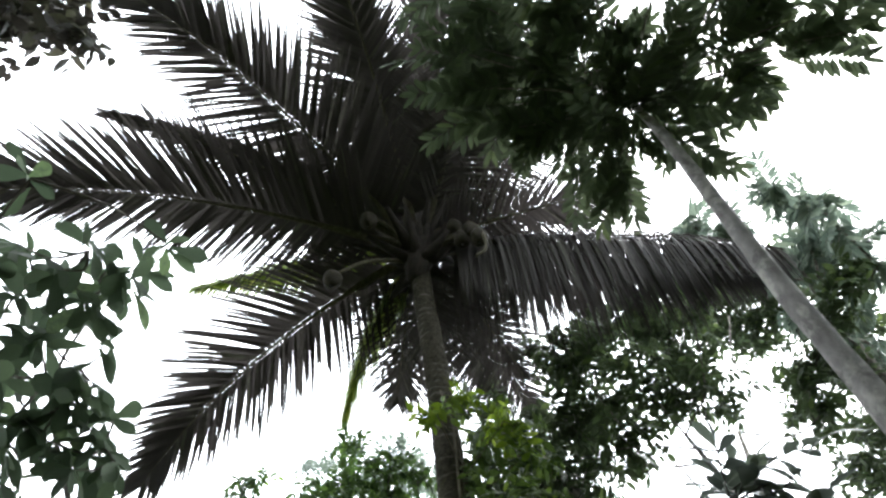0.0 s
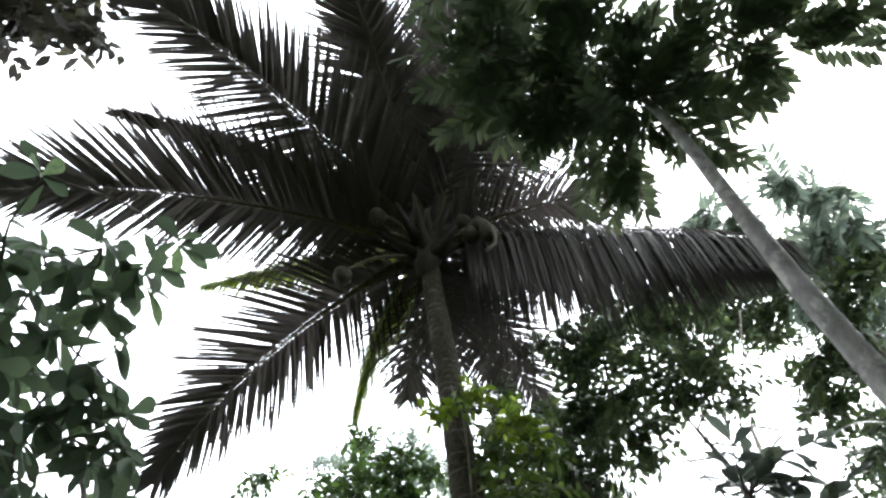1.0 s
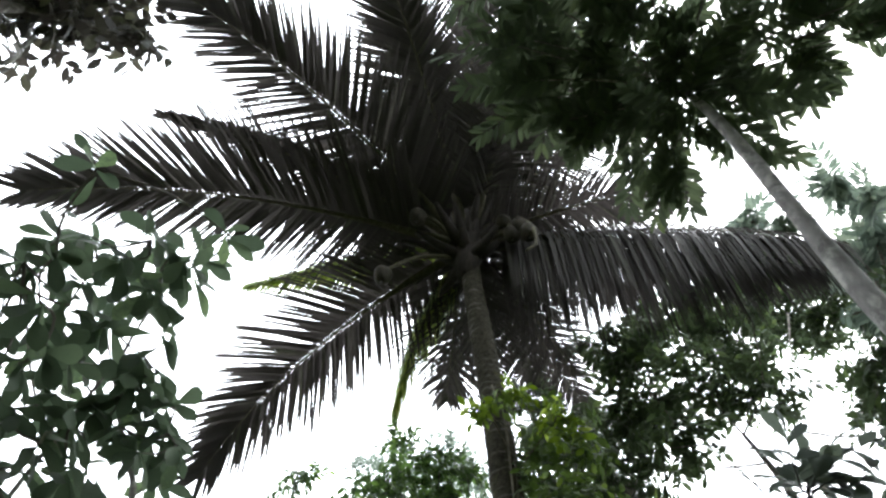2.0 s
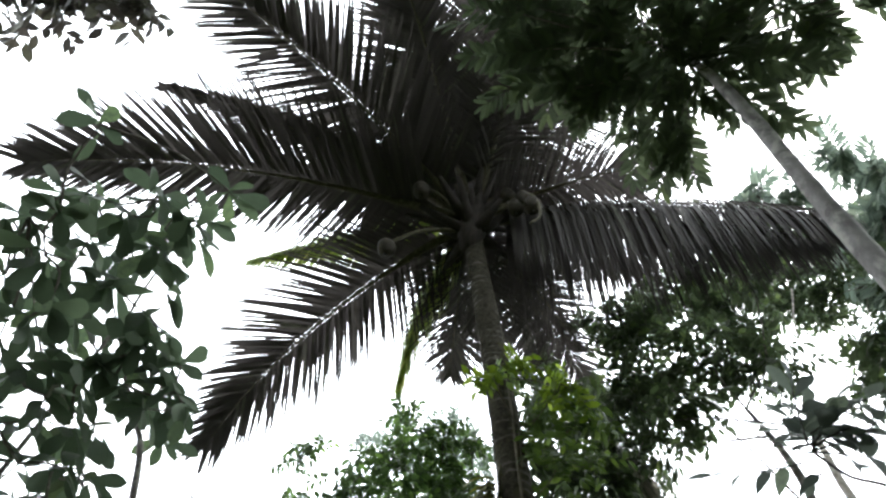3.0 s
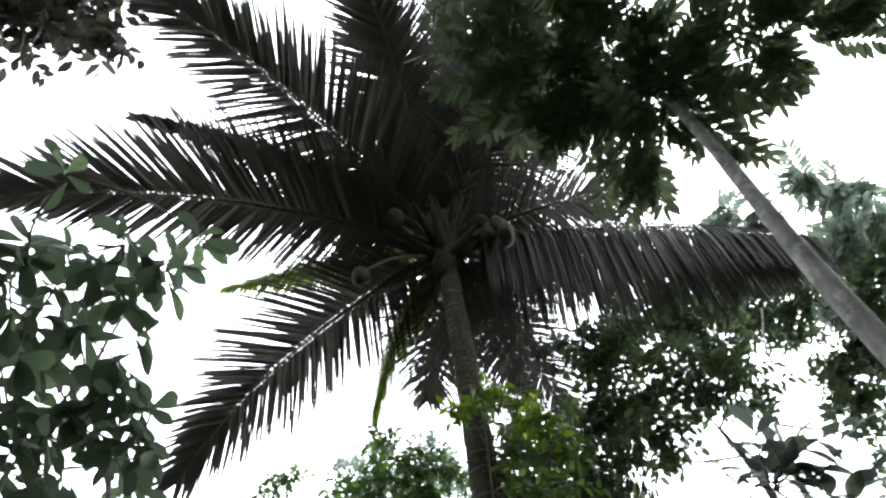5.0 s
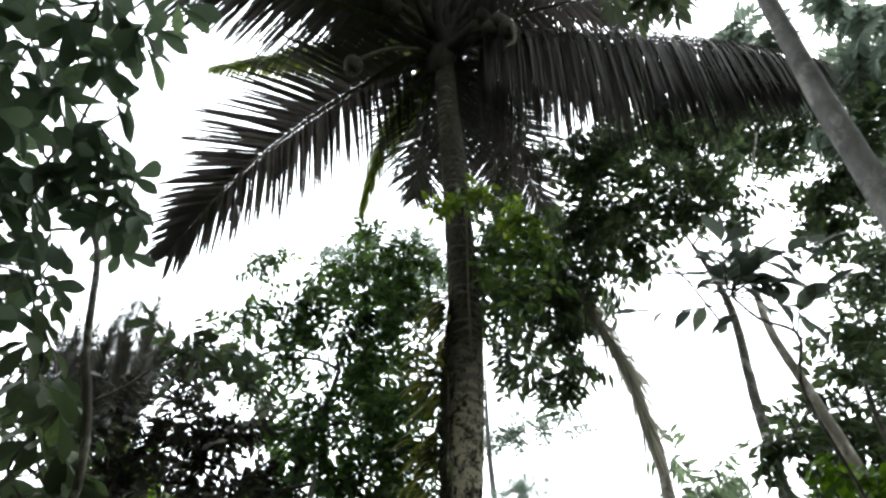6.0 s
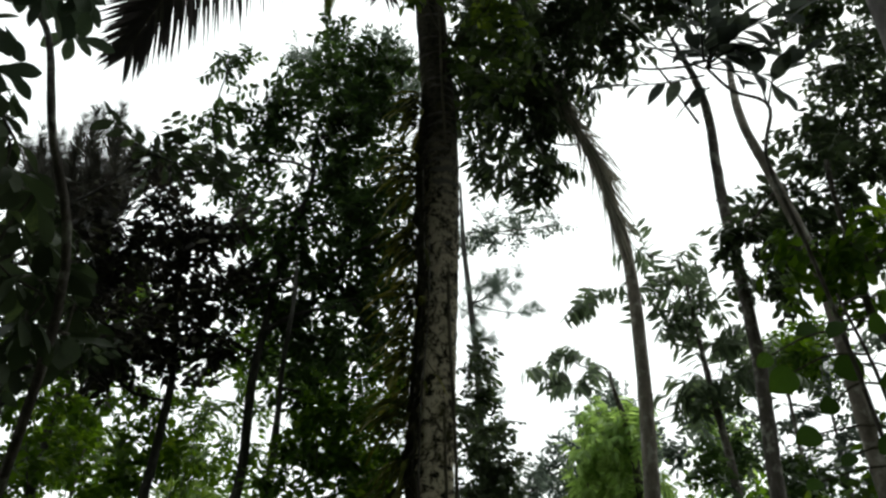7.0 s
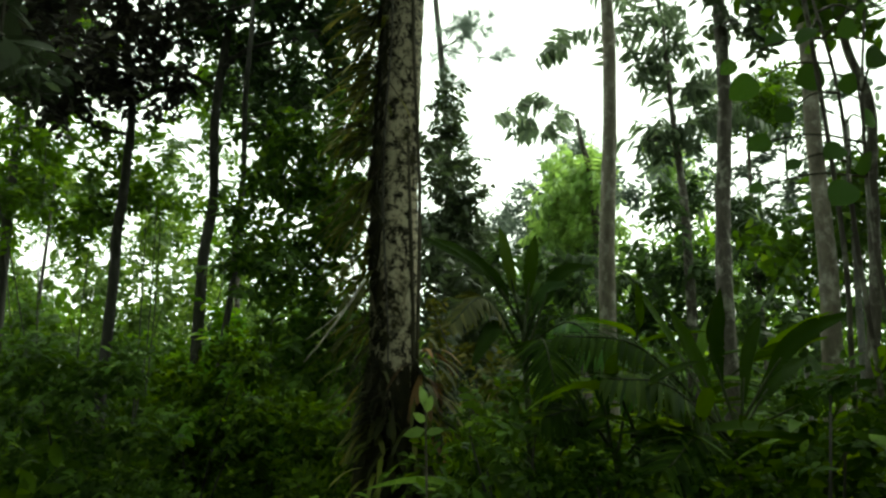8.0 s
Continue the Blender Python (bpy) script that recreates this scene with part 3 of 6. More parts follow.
    v, f = tube(bend([np.zeros(3)] + p, 22), (0.035, 0.03, 0.022, 0.014), 7, 0.06, rng)
    link_mesh("old_fruit_stalk", v, f, STALK, palm, "pale dry bare fruit stalk")
    # nuts on their stalks
    for x, y, z in ((-0.84, 3.75, 9.63), (-0.7, 3.7, 9.23), (-1.04, 3.95, 8.31), (0.49, 3.8, 9.11), (0.58, 3.75, 8.87), (0.4, 3.85, 9.02), (0.32, 3.9, 9.41)):
        end = np.array([x, y, z]) - CROWN
        v, f = tube(bend([(0, 0, -0.25), end * 0.6 + np.array([0, 0, 0.15]), end + np.array([0, 0, 0.1])], 8), (0.03, 0.018), 6)
        stalk = link_mesh("fruit_stalk", v, f, STALK, palm)
        u, w = np.meshgrid(np.linspace(0, 2 * np.pi, 14, endpoint=False), np.linspace(0, np.pi, 10))
        r = 0.105 * np.sin(w) * (1 + 0.06 * np.cos(3 * u))
        v = np.stack([r * np.cos(u), r * np.sin(u), 0.135 * np.cos(w)], 2).reshape(-1, 3) + end
        i = np.arange(140).reshape(10, 14)
        a, b, c, d = i[:-1].ravel(), np.roll(i, -1, 1)[:-1].ravel(), np.roll(i, -1, 1)[1:].ravel(), i[1:].ravel()
        link_mesh("coconut", v, np.concatenate([np.stack([a, d, c], 1), np.stack([a, c, b], 1)]), NUT_SKIN, stalk)


build_palm()

# ---- trees ----
GREY_TREE = tree("leaning_grey_tree", "slender leaning tree with smooth grey bark and rows of oblong leaves", [(2.5, 2.62, -0.1), (2.33, 2.44, 1.75), (2.16, 2.25, 3.5), (2.0, 2.08, 5.0), (1.8, 1.86, 7.0), (1.66, 1.76, 7.9)],
     (0.108, 0.092, 0.08, 0.064, 0.044, 0.012), [(1.2, 1.6, 8.4, 0.4), (0.6, 1.3, 8.3, 0.4), (0.9, 2.0, 8.3, 0.3), (0.2, 1.0, 8.5, 0.4), (0.5, 1.7, 8.6, 0.4), (0.9, 0.9, 8.5, 0.45), (0.3, 0.5, 8.6, 0.4), (1.1, 0.5, 8.6, 0.4)], "pinnate", 0.5, 8, CROWN_LEAF, GREY_BARK, 0.3, 11, 0.012, fork=0.85, tilt=0.16)


def compound_leaf(rng, pairs):
    """A feather leaf one metre long along +y: spaced oblong leaflets on both sides of a thin stalk and one at its end."""
    blade = leaf_blade("leaflet", 0.16, 0.14)
    at, way, size = [], [], []
    for i in range(pairs):
        s = 0.2 + 0.76 * i / (pairs - 1)
        for side in (-1, 1):
            a = radians(66 - 26 * s + rng.normal(0, 5))
            at.append((0.012 * side, s + 0.02 * side, -0.06 * s * s))
            way.append((side * math.sin(a), math.cos(a), -0.12 + 0.12 * rng.standard_normal()))
            size.append(0.33 * (1 - 0.7 * (s - 0.55) ** 2) * rng.uniform(0.88, 1.1))
    at.append((0, 0.98, -0.06)), way.append((0, 1, -0.12)), size.append(0.3)
    n = len(at)
    up = np.tile([0.0, 0, 1.0], (n, 1)) + rng.normal(0, 0.12, (n, 3))
    leaflets = scatter(blade, np.array(at), frames_of(np.array(way), up, rng.normal(0, 0.15, n)), np.array(size))
    return joined([leaflets, tube([(0, 0, 0), (0, 0.5, -0.015), (0, 1, -0.06)], (0.012, 0.008, 0.004), 4)])


def pinnate_crown():
    """The spreading crown of the leaning tree: thin limbs from the top of its trunk and long feather leaves along them."""
    rng = np.random.default_rng(111)
    o = np.array(GREY_TREE.location)
    kinds = []
    for k in range(6):
        ob = link_mesh("leaf", *compound_leaf(rng, 7 + k % 3), CROWN_LEAF, smooth=False)
        kinds.append(ob.data)
        bpy.data.objects.remove(ob)
    top = np.array([1.7, 1.8, 7.65])
    # ends of the limbs and the spread of the leaves about each
    ends = [(0.2, 0.9, 7.9), (0.25, 1.4, 7.85), (0.5, 1.7, 7.75), (0.8, 2.0, 7.6), (1.25, 2.2, 7.45), (1.7, 2.2, 7.3), (2.1, 2.0, 7.3), (2.35, 1.7, 7.4), (2.6, 1.3, 7.45), (2.9, 1.35, 7.4), (3.15, 0.85, 7.4), (3.3, 1.15, 7.35), (3.45, 0.65, 7.4), (2.85, 0.95, 7.5), (2.95, 0.5, 7.5), (2.35, 1.35, 7.5),
            (2.6, 0.6, 7.6), (1.9, 0.5, 7.7), (1.2, 0.5, 7.8), (0.4, 0.5, 7.9), (0.5, 1.4, 7.9), (1.2, 1.3, 7.8), (1.1, 2.0, 7.7), (2.0, 1.2, 7.6), (0.45, 1.9, 7.8), (1.95, 1.75, 7.2), (1.45, 1.85, 7.2), (1.7, 1.45, 7.3), (1.6, 2.15, 7.25), (1.43, 1.24, 7.94), (1.35, 1.43, 7.81), (1.6, 1.32, 7.98), (1.47, 1.12, 8.16), (2.85, 1.06, 7.34), (3.12, 1.17, 7.28), (0.61, 1.64, 8.09), (0.77, 1.38, 8.24)]
    for k in range(16):
        a = 2.4 * k
        hang_leaf(GREY_TREE, kinds[k % 6], top - o + np.array([-0.02, -0.02, -0.35 + 0.02 * k]), (math.cos(a), math.sin(a), rng.uniform(-0.3, 0.2)), rng.uniform(0.32, 0.5), rng)
    for x, y, z in ends:
        e = np.array([x, y, z])
        line = bend([top, (top + e) / 2 + np.array([0, 0, 0.12]) + rng.normal(0, 0.05, 3), e], 12)
        v, f = tube(line - o, (0.016, 0.006), 6)
        limb = link_mesh("limb", v, f, BROWN_BARK, GREY_TREE)
        out = (e - top) * np.array([1, 1, 0])
        out /= np.linalg.norm(out) + 1e-9
        for k in range(4 if x > 1.3 else 5):
            s = 1 - 0.62 * (k / 4) ** 1.2
            p = line[int(s * 11)] + rng.normal(0, 0.06, 3)
            turn = rng.normal(0, 0.5) if k < 2 else (1 if k % 2 else -1) * rng.uniform(0.6, 1.9)
            way = np.array([out[0] * math.cos(turn) - out[1] * math.sin(turn), out[0] * math.sin(turn) + out[1] * math.cos(turn), rng.uniform(-0.28, 0.12)])
            hang_leaf(limb, kinds[int(rng.integers(0, 6))], p - o, way, rng.uniform(0.4, 0.58), rng)


tree("hazy_crown_tree", "tall tree with feathery leaves, grey-green for haze, beyond the leaning trunk", [(5.6, 5.6, -0.1), (5.6, 5.6, 4), (5.3, 5.3, 8), (5.2, 5.0, 10)], (0.12, 0.1, 0.07, 0.03),
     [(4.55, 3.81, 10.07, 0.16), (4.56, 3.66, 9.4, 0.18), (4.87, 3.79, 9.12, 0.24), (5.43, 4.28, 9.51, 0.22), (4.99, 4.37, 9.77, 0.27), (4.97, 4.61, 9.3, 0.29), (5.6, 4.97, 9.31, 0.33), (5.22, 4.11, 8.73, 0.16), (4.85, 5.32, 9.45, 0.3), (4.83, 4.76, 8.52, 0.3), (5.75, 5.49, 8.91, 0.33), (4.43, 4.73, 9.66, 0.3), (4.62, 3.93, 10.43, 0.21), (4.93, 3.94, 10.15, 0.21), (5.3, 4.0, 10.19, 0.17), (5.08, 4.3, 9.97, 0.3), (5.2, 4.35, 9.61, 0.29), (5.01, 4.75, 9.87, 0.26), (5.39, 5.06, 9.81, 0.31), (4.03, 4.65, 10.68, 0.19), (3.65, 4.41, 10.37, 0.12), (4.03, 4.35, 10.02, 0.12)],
     "pinnate", 0.55, 11, HAZE_LEAF, BROWN_BARK, 0.35, 24, 0.03)
tree("overhanging_tree", "broadleaf tree with small dark reddish leaves overhanging the clearing", [(-4.4, 0.4, -0.1), (-4.3, 0.5, 3), (-4.1, 0.7, 6.5), (-3.8, 1.0, 8.0)], (0.16, 0.13, 0.08, 0.04),
     [(-3.69, 1.16, 8.4, 0.3), (-3.56, 1.35, 8.87, 0.3), (-3.56, 0.82, 8.73, 0.41), (-4.1, 1.24, 8.36, 0.4), (-2.99, 1.29, 8.07, 0.12), (-3.77, 0.66, 8.13, 0.46)], "alternate", 0.52, 40, PURPLE_LEAF, BROWN_BARK, 0.3, 12)
DARK_TREE = tree("tall_dark_tree", "tall straight tree with a dark leafy crown behind the palm", [(3.2, 6.3, -0.1), (3.2, 6.3, 2.2), (3.35, 6.3, 4.2), (3.4, 6.3, 6.2), (3.42, 6.3, 7.3), (3.3, 6.5, 8.5)], (0.08, 0.072, 0.062, 0.055, 0.048, 0.025),
     [(1.87, 6.03, 9.46, 0.47), (2.66, 6.13, 10.1, 0.5), (2.96, 6.14, 9.1, 0.57), (2.4, 6.72, 9.37, 0.48), (3.62, 6.07, 9.99, 0.62), (3.69, 6.22, 8.94, 0.45), (3.38, 6.39, 11.05, 0.55), (1.9, 6.71, 8.87, 0.38), (5.16, 6.82, 11.62, 0.68), (5.73, 6.59, 11.27, 0.66), (6.24, 6.14, 11.98, 0.58), (5.75, 6.44, 12.3, 0.6), (4.78, 6.58, 12.36, 0.71), (2.36, 6.0, 8.01, 0.3), (2.59, 6.56, 8.09, 0.21), (2.69, 4.93, 9.37, 0.3), (3.06, 4.64, 9.59, 0.31), (3.5, 4.54, 9.27, 0.34), (3.32, 4.95, 9.14, 0.31), (1.29, 5.67, 9.32, 0.19), (1.71, 5.53, 9.25, 0.21), (2.2, 5.34, 9.23, 0.23), (1.89, 5.74, 8.92, 0.26)],
     "alternate", 0.42, 36, DARK_LEAF, BROWN_BARK, 0.2, 13, 0.018, fork=0.5)
for a, m, e in (((4.76, 6.3, 10.88), (4.18, 6.0, 9.13), (4.56, 5.6, 7.58)), ((3.64, 6.3, 8.0), (2.64, 6.0, 7.82), (2.13, 5.9, 7.68)), ((3.25, 6.2, 6.85), (2.84, 6.0, 7.43), (2.58, 5.9, 7.69))):
    foot = np.array(DARK_TREE.location)
    v, f = tube(bend([a, m, e], 14), (0.016, 0.012, 0.006), 5)
    link_mesh("bare_twig", v - foot, f, BROWN_BARK, DARK_TREE)
tree("leaning_brown_tree", "leaning brown-barked tree with dense dark crown", [(3.0, 4.6, -0.1), (3.0, 4.6, 1.4), (3.05, 4.6, 2.6), (3.1, 4.65, 4.0), (2.95, 4.65, 5.0), (2.8, 4.7, 5.7), (3.2, 5.2, 7.2)], (0.074, 0.066, 0.056, 0.047, 0.042, 0.036, 0.02),
     [(5.99, 5.89, 9.73, 0.55), (5.23, 6.08, 9.31, 0.42), (5.91, 6.14, 8.54, 0.59), (5.17, 6.14, 7.69, 0.48), (5.18, 6.02, 6.8, 0.58), (4.42, 6.05, 6.62, 0.32), (4.42, 5.75, 5.81, 0.46), (3.82, 6.0, 5.74, 0.35), (3.16, 5.69, 5.07, 0.32), (3.9, 5.98, 5.27, 0.39), (4.46, 6.03, 5.19, 0.45), (3.67, 6.23, 4.89, 0.33), (4.66, 5.11, 8.41, 0.31), (4.42, 5.33, 8.08, 0.3), (4.69, 4.66, 8.46, 0.3), (4.25, 5.18, 7.46, 0.25), (4.62, 6.03, 8.38, 0.2), (5.03, 5.33, 8.38, 0.32), (4.81, 4.21, 8.7, 0.27)],
     "alternate", 0.40, 36, DARK_LEAF, TAN_BARK, 0.25, 14, 0.014, fork=0.55)
tree("green_broadleaf_tree", "dense broadleaf tree with mid-green leaves in the thicket behind the palm", [(-1.62, 6.9, -0.1), (-1.57, 6.9, 2.3), (-1.52, 6.85, 3.15), (-1.44, 6.6, 4.1), (-1.3, 6.6, 5.2), (-1.1, 6.6, 6.3)], (0.055, 0.048, 0.04, 0.025),
     [(-2.27, 6.7, 8.0, 0.29), (-1.64, 6.34, 6.97, 0.39), (-1.11, 6.83, 7.88, 0.4), (-0.52, 6.52, 7.92, 0.36), (-0.33, 7.03, 7.62, 0.44), (-1.06, 6.69, 6.86, 0.47), (-1.74, 6.69, 6.49, 0.36), (-0.61, 7.19, 6.82, 0.49), (-1.2, 6.7, 5.83, 0.47), (-0.56, 6.66, 5.62, 0.43), (-1.03, 6.66, 5.0, 0.43), (-0.51, 6.78, 4.89, 0.41), (-1.37, 6.41, 5.18, 0.31), (-0.28, 6.84, 6.04, 0.39), (-0.31, 7.2, 5.3, 0.38), (-1.23, 6.86, 4.6, 0.28), (-2.47, 7.03, 7.23, 0.28), (-2.15, 7.23, 6.44, 0.31), (-1.89, 7.13, 5.84, 0.32), (-1.07, 7.03, 8.82, 0.24), (-1.45, 7.1, 8.01, 0.34), (-0.18, 7.1, 8.5, 0.27), (-0.61, 6.57, 7.12, 0.41), (-0.88, 6.78, 6.28, 0.39), (-0.26, 5.6, 5.76, 0.18), (-0.36, 6.06, 5.54, 0.22), (-0.13, 5.66, 5.29, 0.16), (-0.23, 6.38, 5.21, 0.22), (-0.28, 6.69, 4.86, 0.22), (-0.08, 6.48, 4.36, 0.19), (-0.51, 6.32, 5.16, 0.2), (-0.59, 6.05, 5.52, 0.19), (-0.35, 6.5, 4.31, 0.21), (-0.52, 6.27, 4.54, 0.19), (-0.09, 6.24, 3.85, 0.18)],
     "alternate", 0.34, 30, MID_LEAF, DARK_BARK, 0.25, 15, 0.025)
tree("purple_leaved_tree", "thin tree with sparse purplish-brown leaves", [(-2.36, 6.8, -0.1), (-2.33, 6.78, 2.3), (-2.27, 6.66, 3.1), (-2.15, 6.46, 3.9), (-2.4, 6.5, 5.5)], (0.052, 0.046, 0.038, 0.02),
     [(-3.1, 6.26, 5.48, 0.34), (-2.53, 6.19, 5.53, 0.31), (-2.73, 6.46, 5.16, 0.37), (-2.15, 6.24, 5.06, 0.3), (-3.12, 6.51, 4.92, 0.33), (-2.38, 6.47, 4.63, 0.35), (-2.53, 6.05, 4.11, 0.29), (-2.0, 6.35, 4.52, 0.24), (-1.95, 6.3, 5.35, 0.26), (-2.62, 6.59, 6.22, 0.28), (-3.26, 6.03, 5.02, 0.27), (-2.97, 6.1, 4.38, 0.25), (-2.28, 6.41, 4.11, 0.31), (-2.68, 6.31, 3.85, 0.3), (-1.85, 6.55, 4.12, 0.26), (-1.72, 6.25, 4.78, 0.24)],
     "alternate", 0.34, 34, PURPLE_LEAF, DARK_BARK, 0.2, 16, 0.02)
tree("shaded_tree", "shaded tree with large dark leaves at the edge of the thicket", [(-3.0, 5.2, -0.1), (-3.0, 5.2, 2.0), (-2.9, 5.2, 4.2)], (0.06, 0.05, 0.02),
     [(-2.04, 4.98, 5.42, 0.2), (-1.97, 5.51, 5.69, 0.21), (-2.22, 5.01, 5.31, 0.17), (-1.61, 4.94, 5.0, 0.16), (-2.89, 5.04, 4.73, 0.23), (-3.14, 5.08, 4.39, 0.26), (-2.71, 5.0, 4.12, 0.21), (-3.03, 5.23, 3.85, 0.25), (-2.85, 5.52, 3.84, 0.27), (-2.68, 4.93, 3.38, 0.23), (-2.36, 5.14, 3.54, 0.2)],
     "alternate", 0.45, 23, DARK_LEAF, DARK_BARK, 0.2, 25, 0.02)
tree("slim_tree", "slim straight dark-barked tree in the thicket", [(-1.3, 6.4, -0.1), (-1.26, 6.4, 1.6), (-1.2, 6.35, 2.4), (-1.12, 6.25, 3.0), (-1.07, 6.1, 3.6), (-1.03, 5.85, 4.3), (-1.1, 6.2, 5)], (0.03, 0.028, 0.024, 0.016),
     [(-1.6, 6.96, 4.83, 0.36), (-1.14, 7.17, 4.61, 0.42), (-0.77, 7.28, 4.4, 0.43), (-0.97, 6.46, 3.73, 0.26), (-0.58, 6.84, 3.64, 0.33), (-0.81, 7.16, 3.31, 0.34), (-0.3, 6.37, 2.88, 0.3)] + [(-1.9, 6.88, 4.87, 0.28), (-0.74, 6.49, 4.21, 0.21), (-1.48, 7.05, 4.36, 0.2), (-0.24, 7.22, 4.47, 0.24), (-1.96, 6.84, 4.2, 0.16)], "alternate", 0.34, 30, MID_LEAF, DARK_BARK, 0.2, 17, 0.02)
tree("bent_tree", "bent slender tree with pale bark and hanging lance-shaped leaves", [(2.5, 7.5, -0.1), (2.52, 7.5, 2.2), (2.62, 7.5, 3.8), (2.64, 7.5, 5.9), (2.45, 7.5, 7.0), (2.1, 7.5, 8.2), (1.7, 7.5, 8.8)], (0.1, 0.09, 0.08, 0.07, 0.06, 0.045, 0.02),
     [(0.88, 6.8, 8.38, 0.42), (1.33, 6.85, 8.14, 0.41), (1.89, 7.21, 8.62, 0.4), (2.2, 7.65, 8.38, 0.33), (1.1, 7.03, 7.69, 0.44), (1.61, 7.47, 7.59, 0.46), (1.29, 7.2, 6.74, 0.32), (1.69, 7.06, 6.74, 0.28), (0.92, 7.51, 7.3, 0.34), (2.02, 7.1, 9.31, 0.37), (0.79, 7.17, 9.8, 0.43)] + [(0.8, 7.26, 9.38, 0.41), (1.35, 7.0, 9.33, 0.4), (1.87, 7.28, 9.39, 0.41), (0.85, 7.02, 8.28, 0.41), (1.35, 6.67, 7.86, 0.38), (1.89, 6.94, 8.02, 0.32), (1.04, 7.37, 7.85, 0.32), (1.67, 7.06, 7.51, 0.31), (0.49, 7.46, 8.1, 0.3), (2.09, 6.51, 8.18, 0.28)], "droop", 0.42, 22, DARK_LEAF, TAN_BARK, 0.6, 18, 0.016, fork=0.74)
tree("slender_side_tree", "slender crooked tree with light green leaves beside the brown trunk", [(2.6, 3.7, -0.1), (2.56, 3.68, 0.94), (2.64, 3.64, 1.97), (2.6, 3.55, 2.55), (2.56, 3.44, 2.91), (2.45, 3.38, 3.22), (2.34, 3.21, 3.65), (2.22, 3.07, 3.97)], (0.035, 0.032, 0.026, 0.02, 0.012),
     [(2.14, 3.24, 3.49, 0.12), (2.21, 3.07, 3.45, 0.13), (2.44, 3.2, 3.45, 0.14), (2.21, 3.54, 3.46, 0.1), (2.59, 3.5, 3.38, 0.12), (2.34, 3.42, 3.36, 0.1), (2.04, 3.32, 3.57, 0.08), (2.37, 3.02, 3.56, 0.12)], "alternate", 0.3, 16, GREEN_LEAF, BROWN_BARK, 0.2, 27, 0.008, fork=0.55)
tree("spray_leaved_tree", "thin tree with sprays of grey-green drooping leaflets", [(3.9, 8.5, -0.1), (3.9, 8.5, 3.0), (3.8, 8.5, 6.0)], (0.07, 0.06, 0.02),
     [(3.24, 8.31, 5.82, 0.38), (3.97, 8.82, 6.37, 0.32), (3.99, 8.72, 5.7, 0.39), (3.5, 8.57, 5.36, 0.3), (4.3, 8.69, 5.27, 0.38), (2.57, 8.95, 5.98, 0.28), (3.31, 8.72, 6.56, 0.2), (3.97, 8.56, 4.58, 0.44), (3.58, 8.57, 4.42, 0.33), (4.71, 8.7, 4.96, 0.45)], "droop", 0.45, 21, SPRAY_LEAF, BROWN_BARK, 0.5, 19, 0.012)
tree("umbrella_leaved_tree", "young tree with an umbrella of drooping leaves", [(4.0, 12, -0.1), (3.9, 12, 4), (3.5, 11.5, 5.8)], (0.1, 0.08, 0.03),
     [(2.13, 10.73, 5.51, 0.13), (2.48, 11.26, 5.97, 0.17), (2.8, 11.18, 5.97, 0.19), (3.15, 11.44, 5.81, 0.16), (2.5, 10.97, 5.52, 0.13), (2.69, 10.27, 5.18, 0.12)], "droop", 0.5, 24, SPRAY_LEAF, BROWN_BARK, 0.6, 20, 0.02)
tree("bright_bush_tree", "small tree with yellow-green foliage, brightened as if lit", [(3.9, 13, -0.1), (3.9, 13, 3), (3.9, 13, 5)], (0.1, 0.08, 0.03),
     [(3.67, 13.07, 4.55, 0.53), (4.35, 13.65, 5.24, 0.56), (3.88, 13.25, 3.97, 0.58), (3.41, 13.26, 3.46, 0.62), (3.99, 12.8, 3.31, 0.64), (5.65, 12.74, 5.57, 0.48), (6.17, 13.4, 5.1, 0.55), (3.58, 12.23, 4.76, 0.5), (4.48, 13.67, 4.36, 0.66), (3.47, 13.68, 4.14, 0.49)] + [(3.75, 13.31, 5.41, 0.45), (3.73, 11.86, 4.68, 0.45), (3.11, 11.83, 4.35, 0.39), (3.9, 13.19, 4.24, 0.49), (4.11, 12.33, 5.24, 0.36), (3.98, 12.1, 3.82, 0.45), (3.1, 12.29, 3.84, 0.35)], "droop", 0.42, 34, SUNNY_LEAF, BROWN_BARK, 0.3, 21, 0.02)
tree("round_dark_tree", "rounded dark green tree at the far edge, leaves greyed for haze", [(4.4, 15, -0.1), (4.4, 15, 4), (4.4, 15, 6)], (0.14, 0.1, 0.03),
     [(4.29, 15.33, 6.07, 0.64), (4.5, 14.29, 6.02, 0.54), (3.62, 14.97, 5.21, 0.61), (3.05, 15.34, 4.79, 0.55), (2.56, 15.46, 4.45, 0.55), (3.2, 13.98, 4.08, 0.66), (1.97, 15.65, 4.36, 0.55)], "fine", 0.5, 36, HAZE_LEAF, BROWN_BARK, 0.2, 22, 0.03)
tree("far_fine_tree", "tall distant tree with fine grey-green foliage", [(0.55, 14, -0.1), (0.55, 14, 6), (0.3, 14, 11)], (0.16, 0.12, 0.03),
     [(-2.03, 13.87, 14.89, 0.92), (-0.84, 13.87, 15.39, 0.78), (-3.04, 14.12, 15.51, 0.47), (-1.03, 13.57, 13.66, 0.87), (-0.2, 14.76, 15.4, 0.81), (1.72, 13.44, 9.69, 0.5), (2.61, 14.08, 10.26, 0.46), (3.1, 13.35, 9.84, 0.31), (1.16, 14.23, 9.83, 0.39)], "fine", 0.5, 27, HAZE_LEAF, BROWN_BARK, 0.2, 23, 0.03)



